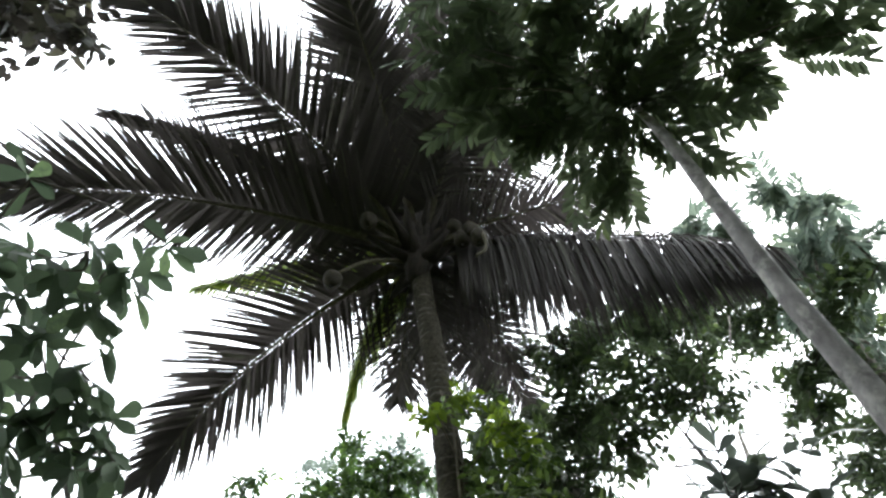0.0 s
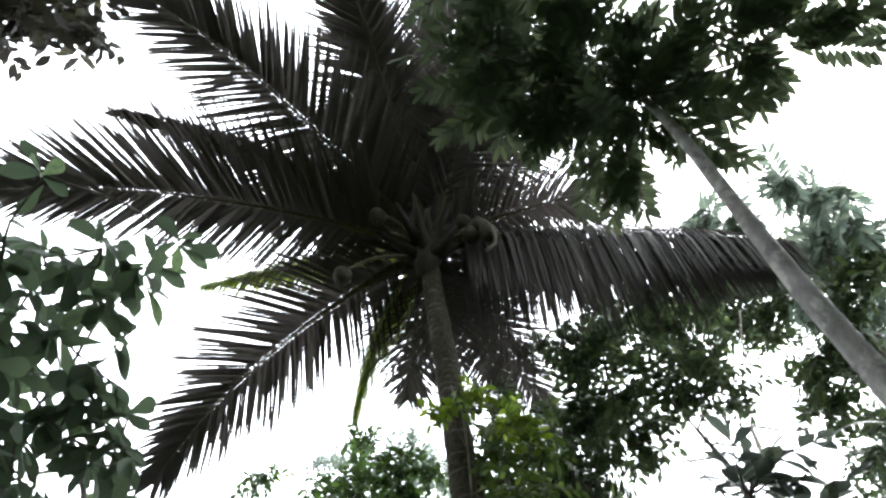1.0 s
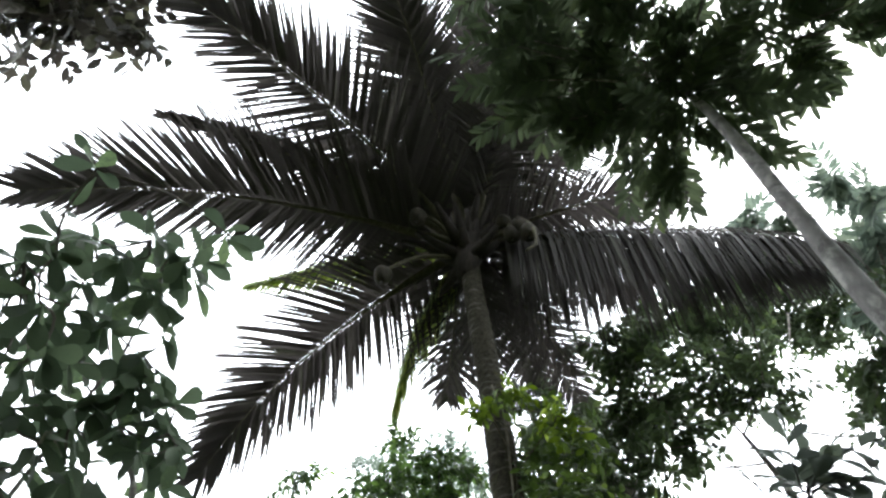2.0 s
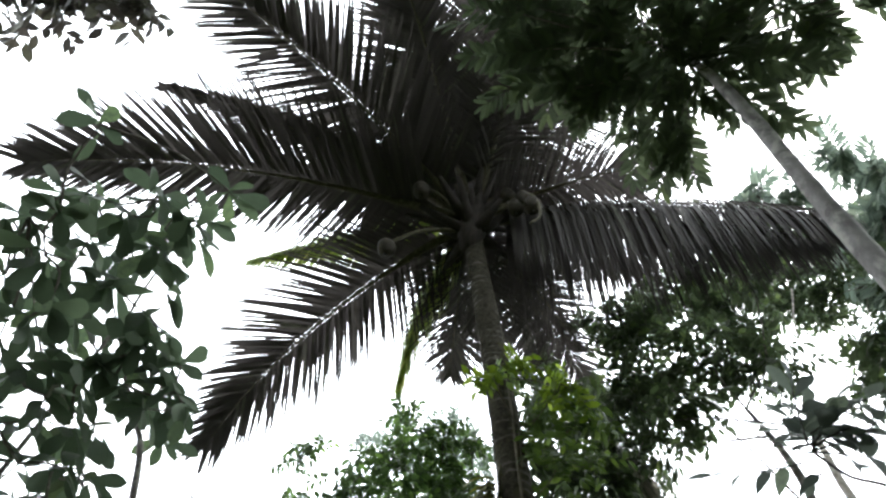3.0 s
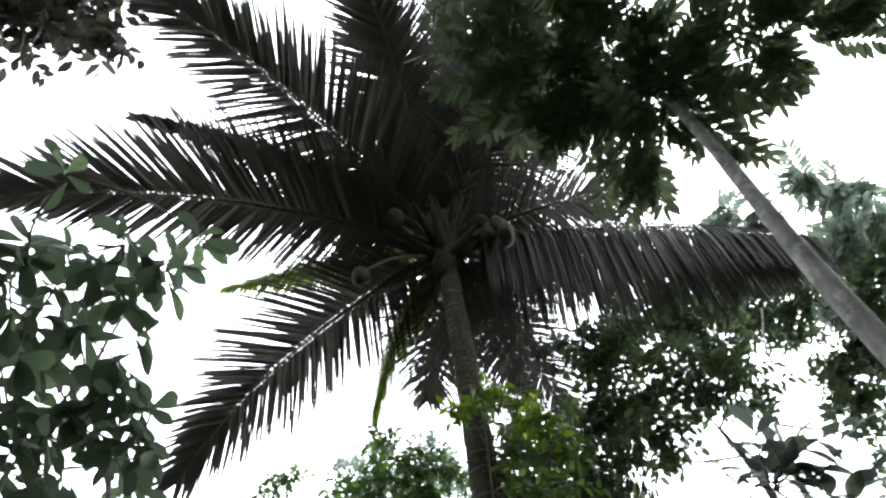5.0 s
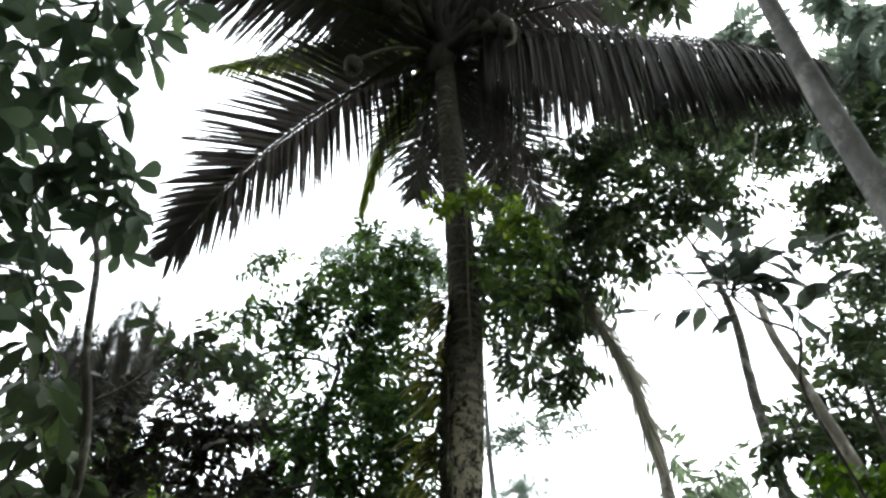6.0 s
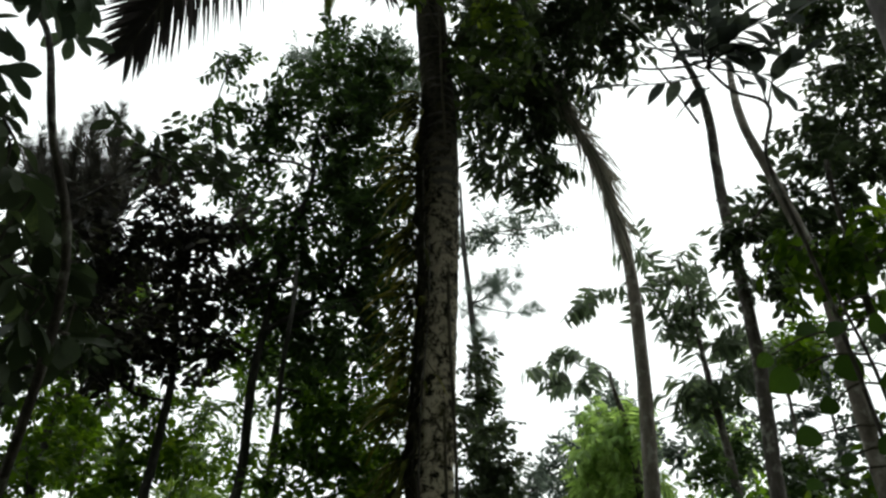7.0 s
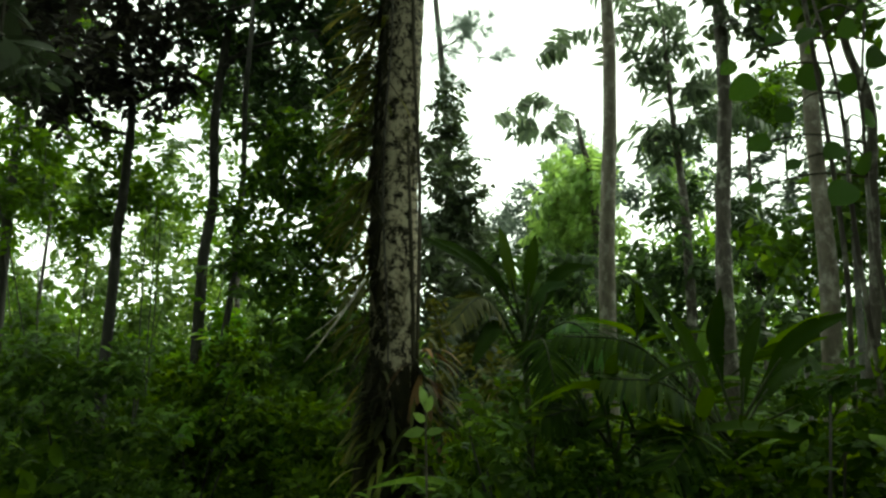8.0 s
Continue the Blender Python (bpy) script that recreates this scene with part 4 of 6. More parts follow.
# ---- plants with large leaves: each leaf a part ----
def blade_mesh(name, kind, material, fold=0.2, curl=0.25, wave=0.0):
    v, f = leaf_blade(kind, fold, curl, wave)
    ob = link_mesh(name, v, f, material)
    me = ob.data
    bpy.data.objects.remove(ob)
    return me


def hang_leaf(parent, mesh, at, way, size, rng, name="leaf", up=(0, 0, 1)):
    turn = frames_of(np.array([way], float), np.array([up], float) + rng.normal(0, 0.2, (1, 3)), rng.normal(0, 0.3, 1))[0]
    ob = new(name, mesh)
    ob.parent = parent
    m = Matrix([[*(turn[i] * size), at[i]] for i in range(3)] + [[0, 0, 0, 1]])
    ob.matrix_basis = m
    return ob


pinnate_crown()
OBOVATE = [blade_mesh("obovate_leaf", "obovate", SAPLING_LEAF, 0.15, c) for c in (0.1, 0.25, 0.4)]
OBOVATE_DARK = [blade_mesh("obovate_shade_leaf", "obovate", DARK_LEAF, 0.15, c) for c in (0.15, 0.3)]
ROUND_BRIGHT = [blade_mesh("round_young_leaf", "round", ROUND_YOUNG, 0.12, c, 0.01) for c in (0.1, 0.25)]
SEED_LEAF = blade_mesh("seedling_leaf", "small", SUNNY_LEAF, 0.2, 0.2)
BROAD = [blade_mesh("broad_leaf", k, VEILED_LEAF, 0.2, c) for k, c in (("ovate", 0.1), ("obovate", 0.2), ("ovate", 0.3))]
STRAP = [blade_mesh("strap_leaf", "blade", UNDER_LEAF, 0.5, c, 0.004) for c in (0.15, 0.4, 0.7)]
STRAP_GREEN = [blade_mesh("strap_green_leaf", "blade", GREEN_LEAF, 0.5, c, 0.004) for c in (0.2, 0.5)]


def whorled_sapling(name, label, stem, whorls, meshes, size, seed):
    """A sapling whose leaves stand in whorls at the ends of its twigs."""
    rng = np.random.default_rng(seed)
    o = np.array(stem[0], float)
    root = thing(name, label, "sapling", place=tuple(o))
    line = bend(stem, 40)
    v, f = tube(line, (0.024, 0.018, 0.013, 0.007), 8, 0.04, rng)
    link_mesh("stem", v - o, f, BROWN_BARK, root)
    for j, (x, y, z) in enumerate(whorls):
        c = np.array([x, y, z])
        d = np.linalg.norm(line - c, axis=1) + 1.0 * np.maximum(0, line[:, 2] - c[2] + 0.2)
        foot = line[int(np.argmin(d))]
        for w in whorls[:j]:
            p = np.array(w[:3])
            if np.linalg.norm(p - c) < np.linalg.norm(foot - c):
                foot = p
        v, f = tube(bend([foot, (foot + c) / 2 + rng.normal(0, 0.03, 3), c], 7), (0.007, 0.004), 5)
        twig = link_mesh("twig", v - o, f, BROWN_BARK, root)
        out = c - foot
        out /= np.linalg.norm(out) + 1e-9
        for k in range(6):
            a = 2 * math.pi * k / 6 + rng.uniform(-0.3, 0.3)
            way = np.array([math.cos(a), math.sin(a), rng.uniform(-1.3, 0.15)]) + 0.45 * out
            mesh = (meshes or OBOVATE)[int(rng.integers(0, 2))]
            hang_leaf(twig, mesh, c - o + rng.normal(0, 0.015, 3), way, size * rng.uniform(0.75, 1.15), rng)
    return root


whorled_sapling("broad_leaved_sapling", "young tree with whorls of glossy dark obovate leaves", [(-1.95, 3.5, -0.05), (-1.75, 3.3, 1.5), (-1.3, 2.6, 2.8), (-1.36, 2.3, 3.4), (-1.5, 2.3, 3.87), (-1.67, 2.3, 4.15), (-1.85, 2.2, 4.6), (-1.8, 2.1, 5.2)],
    [(-1.75, 1.5, 4.53), (-1.65, 1.59, 4.53), (-1.39, 1.38, 4.35), (-1.73, 1.57, 4.34), (-1.67, 1.7, 4.46), (-1.42, 1.56, 4.27), (-1.39, 1.56, 4.41), (-1.82, 1.69, 4.25), (-1.66, 1.77, 4.33), (-1.48, 1.86, 4.2), (-1.46, 1.98, 4.23), (-1.75, 1.85, 4.16), (-1.48, 1.9, 4.1), (-1.67, 2.03, 4.07), (-1.56, 2.0, 4.11), (-1.77, 2.04, 4.01), (-1.55, 2.09, 4.0), (-1.36, 2.11, 3.98), (-1.44, 2.14, 3.98), (-1.74, 2.31, 3.95), (-1.73, 1.84, 3.85), (-1.28, 2.1, 3.9), (-1.39, 2.03, 3.8), (-1.47, 2.39, 4.0), (-1.73, 1.98, 4.29), (-1.27, 1.51, 4.39)] + [(-1.61, 1.31, 4.28), (-1.48, 1.41, 4.26), (-1.4, 1.54, 4.47), (-1.31, 1.6, 4.41), (-1.31, 1.6, 4.6), (-1.35, 1.58, 4.23), (-1.69, 1.77, 4.31), (-1.39, 1.76, 4.25), (-1.47, 2.01, 4.22), (-1.59, 2.03, 4.13), (-1.74, 2.05, 4.09), (-1.44, 2.06, 3.99), (-1.37, 2.07, 4.1)], OBOVATE, 0.168, 31)
whorled_sapling("leafy_sapling", "young tree with glossy leaves and a few bright young ones", [(-1.8, 2.1, -0.05), (-1.82, 2.1, 1.9), (-1.85, 2.1, 3.2), (-1.7, 2.0, 4.4)],
    [(-1.73, 1.3, 4.04), (-1.56, 1.24, 3.98), (-1.79, 1.63, 3.74), (-1.88, 1.52, 4.0), (-1.83, 1.42, 4.09), (-1.57, 1.34, 3.83), (-1.73, 2.03, 3.52), (-1.53, 2.01, 3.48), (-1.58, 1.51, 3.77), (-1.64, 1.52, 3.72), (-1.88, 1.34, 4.04), (-1.88, 1.93, 3.7), (-1.73, 1.73, 3.72), (-1.62, 1.82, 3.64), (-1.57, 1.94, 3.65), (-1.75, 1.97, 3.68), (-1.55, 2.18, 3.57), (-1.51, 1.98, 3.33), (-1.62, 1.99, 3.33), (-1.72, 1.76, 3.92), (-1.49, 1.03, 4.28), (-1.09, 1.38, 4.4)] + [(-1.62, 1.5, 4.05), (-1.61, 1.62, 3.89), (-1.57, 1.87, 3.77), (-1.6, 1.23, 4.09)], OBOVATE, 0.16, 32)
whorled_sapling("low_sapling", "dark young tree with drooping leaves in the thicket", [(-2.0, 2.9, -0.05), (-2.0, 2.9, 1.5), (-2.0, 2.9, 3.4)],
    [(-1.92, 2.79, 3.86), (-1.86, 2.77, 3.58), (-1.9, 3.1, 3.74), (-1.66, 2.7, 3.25), (-1.66, 2.98, 3.36), (-1.84, 3.05, 3.19), (-1.49, 2.79, 3.0), (-1.47, 2.72, 2.78), (-1.38, 2.86, 2.79), (-1.56, 2.83, 2.66), (-1.37, 2.88, 2.94), (-1.88, 2.87, 3.78), (-2.11, 3.08, 3.58), (-2.02, 2.75, 4.1), (-2.13, 3.08, 4.24), (-2.15, 2.72, 4.38), (-1.78, 3.08, 3.29), (-1.45, 2.83, 3.09), (-1.92, 2.99, 3.54)] + [(-1.47, 2.29, 3.21), (-1.43, 2.44, 3.21), (-1.45, 2.4, 3.04), (-1.44, 2.62, 3.11), (-1.44, 2.49, 2.86), (-1.39, 2.63, 2.9), (-1.39, 2.58, 2.73), (-1.37, 2.81, 2.77), (-1.46, 2.12, 3.26), (-1.43, 2.78, 3.04)], OBOVATE_DARK, 0.17, 33)


def pair_leaved_sapling():
    """A thin sapling: a crowd of leaves at its top, and long twigs with leaves set one by one along both sides."""
    rng = np.random.default_rng(41)
    o = np.array([1.95, 2.95, -0.05])
    root = thing("pair_leaved_sapling", "slender sapling with pairs of large drooping oblong leaves", "sapling", place=tuple(o))
    line = bend([o, (1.8, 2.7, 1.4), (1.75, 2.6, 1.9), (1.65, 2.5, 2.5), (1.5, 2.35, 2.95), (1.31, 2.16, 3.24), (1.27, 2.0, 3.36), (1.15, 2.0, 3.43), (1.05, 1.96, 3.5)], 40)
    v, f = tube(line, (0.011, 0.008, 0.005), 7, 0.04, rng)
    link_mesh("stem", v - o, f, BROWN_BARK, root)
    # ends of the twigs and how many leaves, of what length
    twigs = (((1.05, 1.98, 3.48), (0.91, 2.04, 3.49), (0.72, 2.1, 3.52), 8, 0.105), ((1.05, 1.92, 3.54), (1.18, 1.82, 3.57), (1.36, 1.68, 3.56), 9, 0.125), ((1.07, 2.0, 3.53), (0.92, 2.0, 3.61), (0.82, 1.96, 3.7), 3, 0.09),
             ((1.03, 1.91, 3.48), (0.99, 1.9, 3.52), (0.93, 1.9, 3.55), 7, 0.12), ((1.07, 1.98, 3.54), (1.08, 1.92, 3.6), (1.03, 1.86, 3.68), 7, 0.125), ((1.03, 1.91, 3.48), (1.08, 1.86, 3.51), (1.13, 1.81, 3.53), 7, 0.12),
             ((1.05, 1.95, 3.51), (1.12, 1.9, 3.52), (1.17, 1.88, 3.51), 6, 0.115), ((1.25, 1.98, 3.34), (1.26, 1.9, 3.42), (1.33, 1.82, 3.45), 5, 0.14), ((1.25, 1.98, 3.34), (1.22, 1.94, 3.41), (1.17, 1.91, 3.48), 4, 0.12),
             ((1.07, 2.0, 3.44), (1.04, 2.02, 3.44), (1.0, 2.07, 3.41), 4, 0.08), ((1.03, 1.93, 3.5), (1.0, 1.84, 3.56), (0.98, 1.76, 3.6), 6, 0.12), ((1.05, 1.93, 3.5), (1.1, 1.98, 3.6), (1.14, 2.02, 3.68), 6, 0.12),
             ((1.05, 1.96, 3.5), (1.08, 1.96, 3.56), (1.02, 1.93, 3.62), 5, 0.11), ((1.05, 1.96, 3.5), (1.09, 1.88, 3.55), (1.13, 1.83, 3.59), 5, 0.12), ((1.05, 1.96, 3.5), (1.09, 1.87, 3.49), (1.15, 1.84, 3.49), 4, 0.11), ((1.05, 1.96, 3.5), (1.2, 1.87, 3.5), (1.27, 1.77, 3.54), 5, 0.12), ((1.05, 1.96, 3.5), (1.21, 1.92, 3.43), (1.28, 1.93, 3.37), 4, 0.1))
    for a, m, e, n, size in twigs:
        tw = bend([a, m, e], 14)
        v, f = tube(tw, (0.004, 0.002), 5)
        twig = link_mesh("twig", v - o, f, DARK_BARK, root)
        for k in range(n):
            i = int((0.25 + 0.75 * k / (n - 1)) * 12)
            d = tw[i + 1] - tw[i]
            d /= np.linalg.norm(d)
            sd = np.cross(d, (0.1, -0.5, 0.85))
            way = d * 0.55 + sd * (1 if k % 2 else -1) * 0.85 + np.array([rng.normal(0, 0.15), rng.normal(0, 0.15), rng.uniform(-0.45, 0.1)])
            hang_leaf(twig, BROAD[int(rng.integers(0, 3))], tw[i] - o, way if k < n - 1 else d, size * rng.uniform(0.8, 1.15), rng, up=(0.1, -0.7, 0.7))


pair_leaved_sapling()


def round_leaved_plant():
    rng = np.random.default_rng(42)
    o = np.array([2.0, 2.75, -0.05])
    root = thing("round_leaved_shrub", "tall shrub with large rounded green leaves on thin stems", "shrub", place=tuple(o))
    stems = [bend([o, (1.92, 2.7, 1.2), (1.8, 2.6, 2.0), (1.72, 2.5, 2.5), (1.62, 2.45, 2.85)], 30), bend([o + np.array([0.1, 0, 0]), (2.05, 2.75, 1.3), (1.95, 2.7, 2.0), (1.92, 2.65, 2.5), (1.95, 2.6, 3.0)], 30)]
    for line in stems:
        v, f = tube(line, (0.012, 0.009, 0.005), 7, 0.05, rng)
        link_mesh("stem", v - o, f, BROWN_BARK, root)
    for x, y, z, r in [(1.69, 2.53, 2.6, 0.09), (1.57, 2.21, 2.43, 0.06), (1.55, 2.53, 2.46, 0.06), (1.46, 2.53, 2.34, 0.07), (1.55, 2.51, 2.26, 0.05), (1.67, 2.44, 2.29, 0.07), (1.61, 2.34, 2.13, 0.09), (1.74, 2.4, 2.24, 0.07), (1.38, 2.46, 2.54, 0.08), (1.61, 2.62, 2.79, 0.06), (1.56, 2.38, 2.7, 0.06), (1.64, 2.28, 2.67, 0.06), (1.46, 2.6, 2.19, 0.05), (1.7, 2.25, 2.56, 0.07), (1.31, 2.46, 2.6, 0.05), (1.9, 2.6, 2.9, 0.06), (1.95, 2.7, 2.5, 0.07), (1.85, 2.65, 2.3, 0.06)]:
        c = np.array([x, y, z])
        line = stems[0] if rng.random() < 0.6 else stems[1]
        foot = line[int(np.argmin(np.linalg.norm(line - c, axis=1)))]
        v, f = tube(bend([foot, (foot + c) / 2 + np.array([0, 0, 0.03]), c], 6), (0.006, 0.003), 5)
        stalk = link_mesh("leaf_stalk", v - o, f, STALK, root)
        d = (c - foot) * np.array([1, 0.15, 1]) + np.array([rng.normal(0, 0.06), 0, -0.09])
        hang_leaf(stalk, ROUND_BRIGHT[int(rng.integers(0, 2))], c - o, d, r * 1.3 * rng.uniform(0.9, 1.1), rng, up=(0, -1.1, 0.35))


round_leaved_plant()


# ---- what grows on the palm ----
def strap_fern(at, away, n, size, seed, leaf=FERN_LEAF):
    """An epiphyte with long narrow fronds that arch out and hang."""
    rng = np.random.default_rng(seed)
    root = thing("hanging_fern", "olive-green epiphytic fern with narrow fronds hanging from the palm trunk", "fern", "ferns on the palm trunk", place=at)
    for k in range(n):
        a = rng.normal(0, 0.7)
        d = np.array([away[0] * math.cos(a) - away[1] * math.sin(a), away[0] * math.sin(a) + away[1] * math.cos(a), rng.uniform(-0.3, 0.9)])
        d /= np.linalg.norm(d)
        ln, seg = size * rng.uniform(0.5, 1.15), 8
        p, w = np.array([0, 0, rng.normal(0, 0.1)]) + d * 0.02, rng.uniform(0.011, 0.02)
        side = np.cross(d, (0, 0, 1.0))
        side /= np.linalg.norm(side) + 1e-9
        v, f = [], []
        for j in range(seg + 1):
            h = w * (0.5 + 1.6 * (j / seg) * (1 - j / seg)) if j < seg else 0.001
            v += [p - side * h, p + side * h]
            d = d + np.array([0, 0, -0.2])
            d /= np.linalg.norm(d)
            p = p + d * ln / seg
            if j < seg:
                f += [(2 * j, 2 * j + 1, 2 * j + 3), (2 * j, 2 * j + 3, 2 * j + 2)]
        link_mesh("fern_frond", np.array(v), f, leaf, root)
    return root


for k, (z, a, n, s) in enumerate(((1.35, 3.4, 14, 0.4), (1.75, 3.0, 22, 0.46), (2.1, 3.3, 24, 0.48), (2.5, 2.9, 34, 0.5), (2.85, 3.2, 30, 0.5), (3.2, 3.0, 30, 0.45), (3.6, 3.4, 26, 0.45), (4.1, 3.0, 26, 0.4), (4.6, 3.2, 22, 0.4), (1.5, 5.4, 12, 0.34), (1.3, 0.1, 14, 0.4), (5.2, 3.1, 20, 0.35))):
    strap_fern((0.19 + 0.13 * math.cos(a), 4.2 + 0.13 * math.sin(a), z), (math.cos(a), math.sin(a)), int(n * 1.5), s * 0.85, 60 + k)

def root_mat():
    """The dark mat of roots and moss in which the ferns sit, on one side of the palm trunk."""
    rng = np.random.default_rng(175)
    root = thing("root_mat", "dark mat of fern roots and moss clinging to the palm trunk", "moss", place=(0.075, 4.12, 1.0))
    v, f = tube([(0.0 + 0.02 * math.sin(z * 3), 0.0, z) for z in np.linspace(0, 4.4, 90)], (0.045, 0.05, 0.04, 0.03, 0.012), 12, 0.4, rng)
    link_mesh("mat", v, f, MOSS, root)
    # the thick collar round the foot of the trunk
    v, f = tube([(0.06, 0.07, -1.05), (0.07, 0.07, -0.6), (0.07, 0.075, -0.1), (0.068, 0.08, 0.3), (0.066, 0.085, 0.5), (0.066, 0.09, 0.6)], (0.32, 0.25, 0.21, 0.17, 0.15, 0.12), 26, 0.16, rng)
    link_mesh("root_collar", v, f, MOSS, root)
    vs, fs = [], []
    for k in range(900):
        a, z = rng.uniform(0, 6.28), rng.uniform(-0.9, 0.62)
        p = np.array([0.067 + 0.17 * math.cos(a), 0.085 + 0.17 * math.sin(a), z])
        d = np.array([math.cos(a) + rng.normal(0, 0.3), math.sin(a) + rng.normal(0, 0.3), rng.normal(-1.4, 0.5)])
        d /= np.linalg.norm(d)
        w = np.cross(d, (0, 0, 1.0)) * 0.008
        n0 = len(vs)
        vs += [p - w, p + w, p + d * rng.uniform(0.06, 0.2)]
        fs.append((n0, n0 + 1, n0 + 2))
    for k in range(1500):
        p = np.array([rng.normal(-0.03, 0.05), rng.normal(-0.03, 0.05), rng.uniform(0, 4.3)])
        d = np.array([rng.normal(-0.6, 0.5), rng.normal(-0.3, 0.5), -0.8])
        d /= np.linalg.norm(d)
        w = np.cross(d, (0, 0, 1.0)) * 0.006
        n0 = len(vs)
        vs += [p - w, p + w, p + d * rng.uniform(0.08, 0.26)]
        fs.append((n0, n0 + 1, n0 + 2))
    link_mesh("root_fringe", np.array(vs), fs, MOSS, root)["kind"] = "stuff"


root_mat()

tree("climbing_vine", "leafy bright green vine climbing the palm trunk", [(0.26, 4.12, 0.2), (0.24, 4.085, 2.5), (0.24, 4.08, 4.5), (0.15, 4.06, 6.2), (0.1, 4.06, 6.6)], (0.014, 0.012, 0.01, 0.008),
     [(0.16, 4.2, 6.6, 0.13), (0.05, 3.81, 6.0, 0.09), (0.32, 4.31, 6.59, 0.12), (0.62, 4.31, 6.46, 0.14), (0.43, 4.0, 5.81, 0.18), (0.65, 4.03, 5.7, 0.18), (0.78, 3.92, 5.84, 0.13), (0.34, 4.1, 5.53, 0.11), (0.49, 3.88, 5.22, 0.17), (0.73, 4.07, 5.35, 0.15), (0.44, 4.28, 5.11, 0.13), (0.92, 4.05, 5.64, 0.13)], "alternate", 0.3, 24, VINE_LEAF, STALK, 0.3, 71, 0.006, category="vine")
tree("fresh_vine", "fresh yellow-green vine leaves on the palm trunk", [(0.28, 4.13, 0.2), (0.265, 4.1, 2.5), (0.26, 4.1, 4.5), (0.2, 4.06, 6.2)], (0.012, 0.01, 0.008),
     [(0.2, 4.08, 6.43, 0.11), (0.05, 3.72, 5.94, 0.08), (0.3, 4.11, 6.51, 0.09), (0.55, 3.69, 5.8, 0.09), (0.64, 3.74, 5.77, 0.08), (0.48, 4.02, 6.0, 0.07)], "alternate", 0.26, 30, FRESH_LEAF, STALK, 0.3, 72, 0.005, category="vine")


def climbing_roots():
    """Grey aerial roots that run down the mossy side of the palm trunk."""
    rng = np.random.default_rng(176)
    o = np.array([0.1, 4.06, 1.0])
    root = thing("climbing_root", "thin grey aerial roots clinging to the palm trunk", "root", place=tuple(o))
    for x, y, lo, hi in ((0.0, 0.0, 0.3, 3.0), (-0.035, 0.03, 1.2, 3.6)):
        z = np.linspace(lo, hi, 24)
        line = np.stack([x + 0.018 * np.sin(3 * z + 9 * x) + 0.02 * np.clip(z - 2, 0, 2), y + 0 * z, z], 1)
        v, f = tube(line, (0.006, 0.008, 0.005), 6, 0.1, rng)
        link_mesh("rootlet", v, f, BROWN_BARK, root)


climbing_roots()


def dead_frond():
    """An old palm frond, dry, caught in the bent tree and hanging along its trunk."""
    rng = np.random.default_rng(170)
    line = bend([(1.47, 7.2, 8.91), (1.98, 7.2, 7.93), (2.31, 7.25, 7.08), (2.47, 7.3, 6.35), (2.51, 7.3, 5.74)], 24)
    o = line[0].copy()
    root = thing("dead_frond", "dry pale palm frond hanging along the bent trunk", "palm frond", place=tuple(o))
    v, f = tube(line - o, (0.045, 0.03, 0.012), 6)
    link_mesh("stalk", v, f, PALM_STALK, root)
    vs, fs = [], []
    for k in range(420):
        i = int(19 * rng.random() ** 1.3)
        d = (line[i + 1] - line[i]) / np.linalg.norm(line[i + 1] - line[i]) * 1.1 + rng.normal(0, 0.32, 3) + np.array([0.3, -0.1, 0])
        p, w, ln = line[i] - o, 0.016, rng.uniform(0.45, 1.1) * (1 - 0.015 * i)
        side = np.cross(d, (0.3, 1, 0.2))
        side /= np.linalg.norm(side)
        n0 = len(vs)
        for j in range(4):
            vs += [p - side * w * (1 - j / 3.2), p + side * w * (1 - j / 3.2)]
            d = d / np.linalg.norm(d) + np.array([0, 0, -0.35])
            p = p + d / np.linalg.norm(d) * ln / 3
        for j in range(3):
            b = n0 + 2 * j
            fs += [(b, b + 1, b + 3), (b, b + 3, b + 2)]
    link_mesh("foliage", np.array(vs), fs, PALM_DRY, root)["kind"] = "stuff"


dead_frond()


def dry_twig():
    p = [np.array(v) for v in ((-0.01, 3.9, 2.0), (-0.1, 3.8, 1.84), (-0.21, 3.75, 1.68), (-0.3, 3.75, 1.57))]
    root = thing("dry_twig", "pale dry twig hanging from the ferns on the palm", "twig", place=tuple(p[0]))
    v, f = tube(bend(p, 14) - p[0], (0.008, 0.006, 0.004), 5)
    link_mesh("stem", v, f, PALM_STALK, root)
    v, f = tube(bend([p[1], p[1] + np.array([-0.12, 0, -0.1]), p[1] + np.array([-0.2, 0, -0.16])], 8) - p[0], (0.005, 0.003), 5)
    link_mesh("side_twig", v, f, PALM_STALK, root)


dry_twig()
strap_fern((0.30, 4.1, 1.55), (0.8, -0.6), 12, 0.27, 90, FERN_BROWN)["label"] = "withered brown fern at the foot of the palm trunk"


for k, (z, a, n, s, m) in enumerate(((1.2, 3.7, 18, 0.28, FERN_LEAF), (1.0, 4.9, 16, 0.26, FERN_DARK), (0.95, 4.15, 14, 0.36, FERN_BRIGHT), (1.05, 5.6, 18, 0.3, FERN_DARK), (1.35, 5.9, 14, 0.26, FERN_BROWN), (1.1, 4.4, 26, 0.2, FERN_DARK), (1.3, 4.0, 22, 0.18, FERN_DARK))):
    strap_fern((0.17 + 0.15 * math.cos(a), 4.22 + 0.15 * math.sin(a), z), (math.cos(a), math.sin(a)), n, s, 190 + k, m)["label"] = "small fern rooted in moss at the foot of the palm trunk"


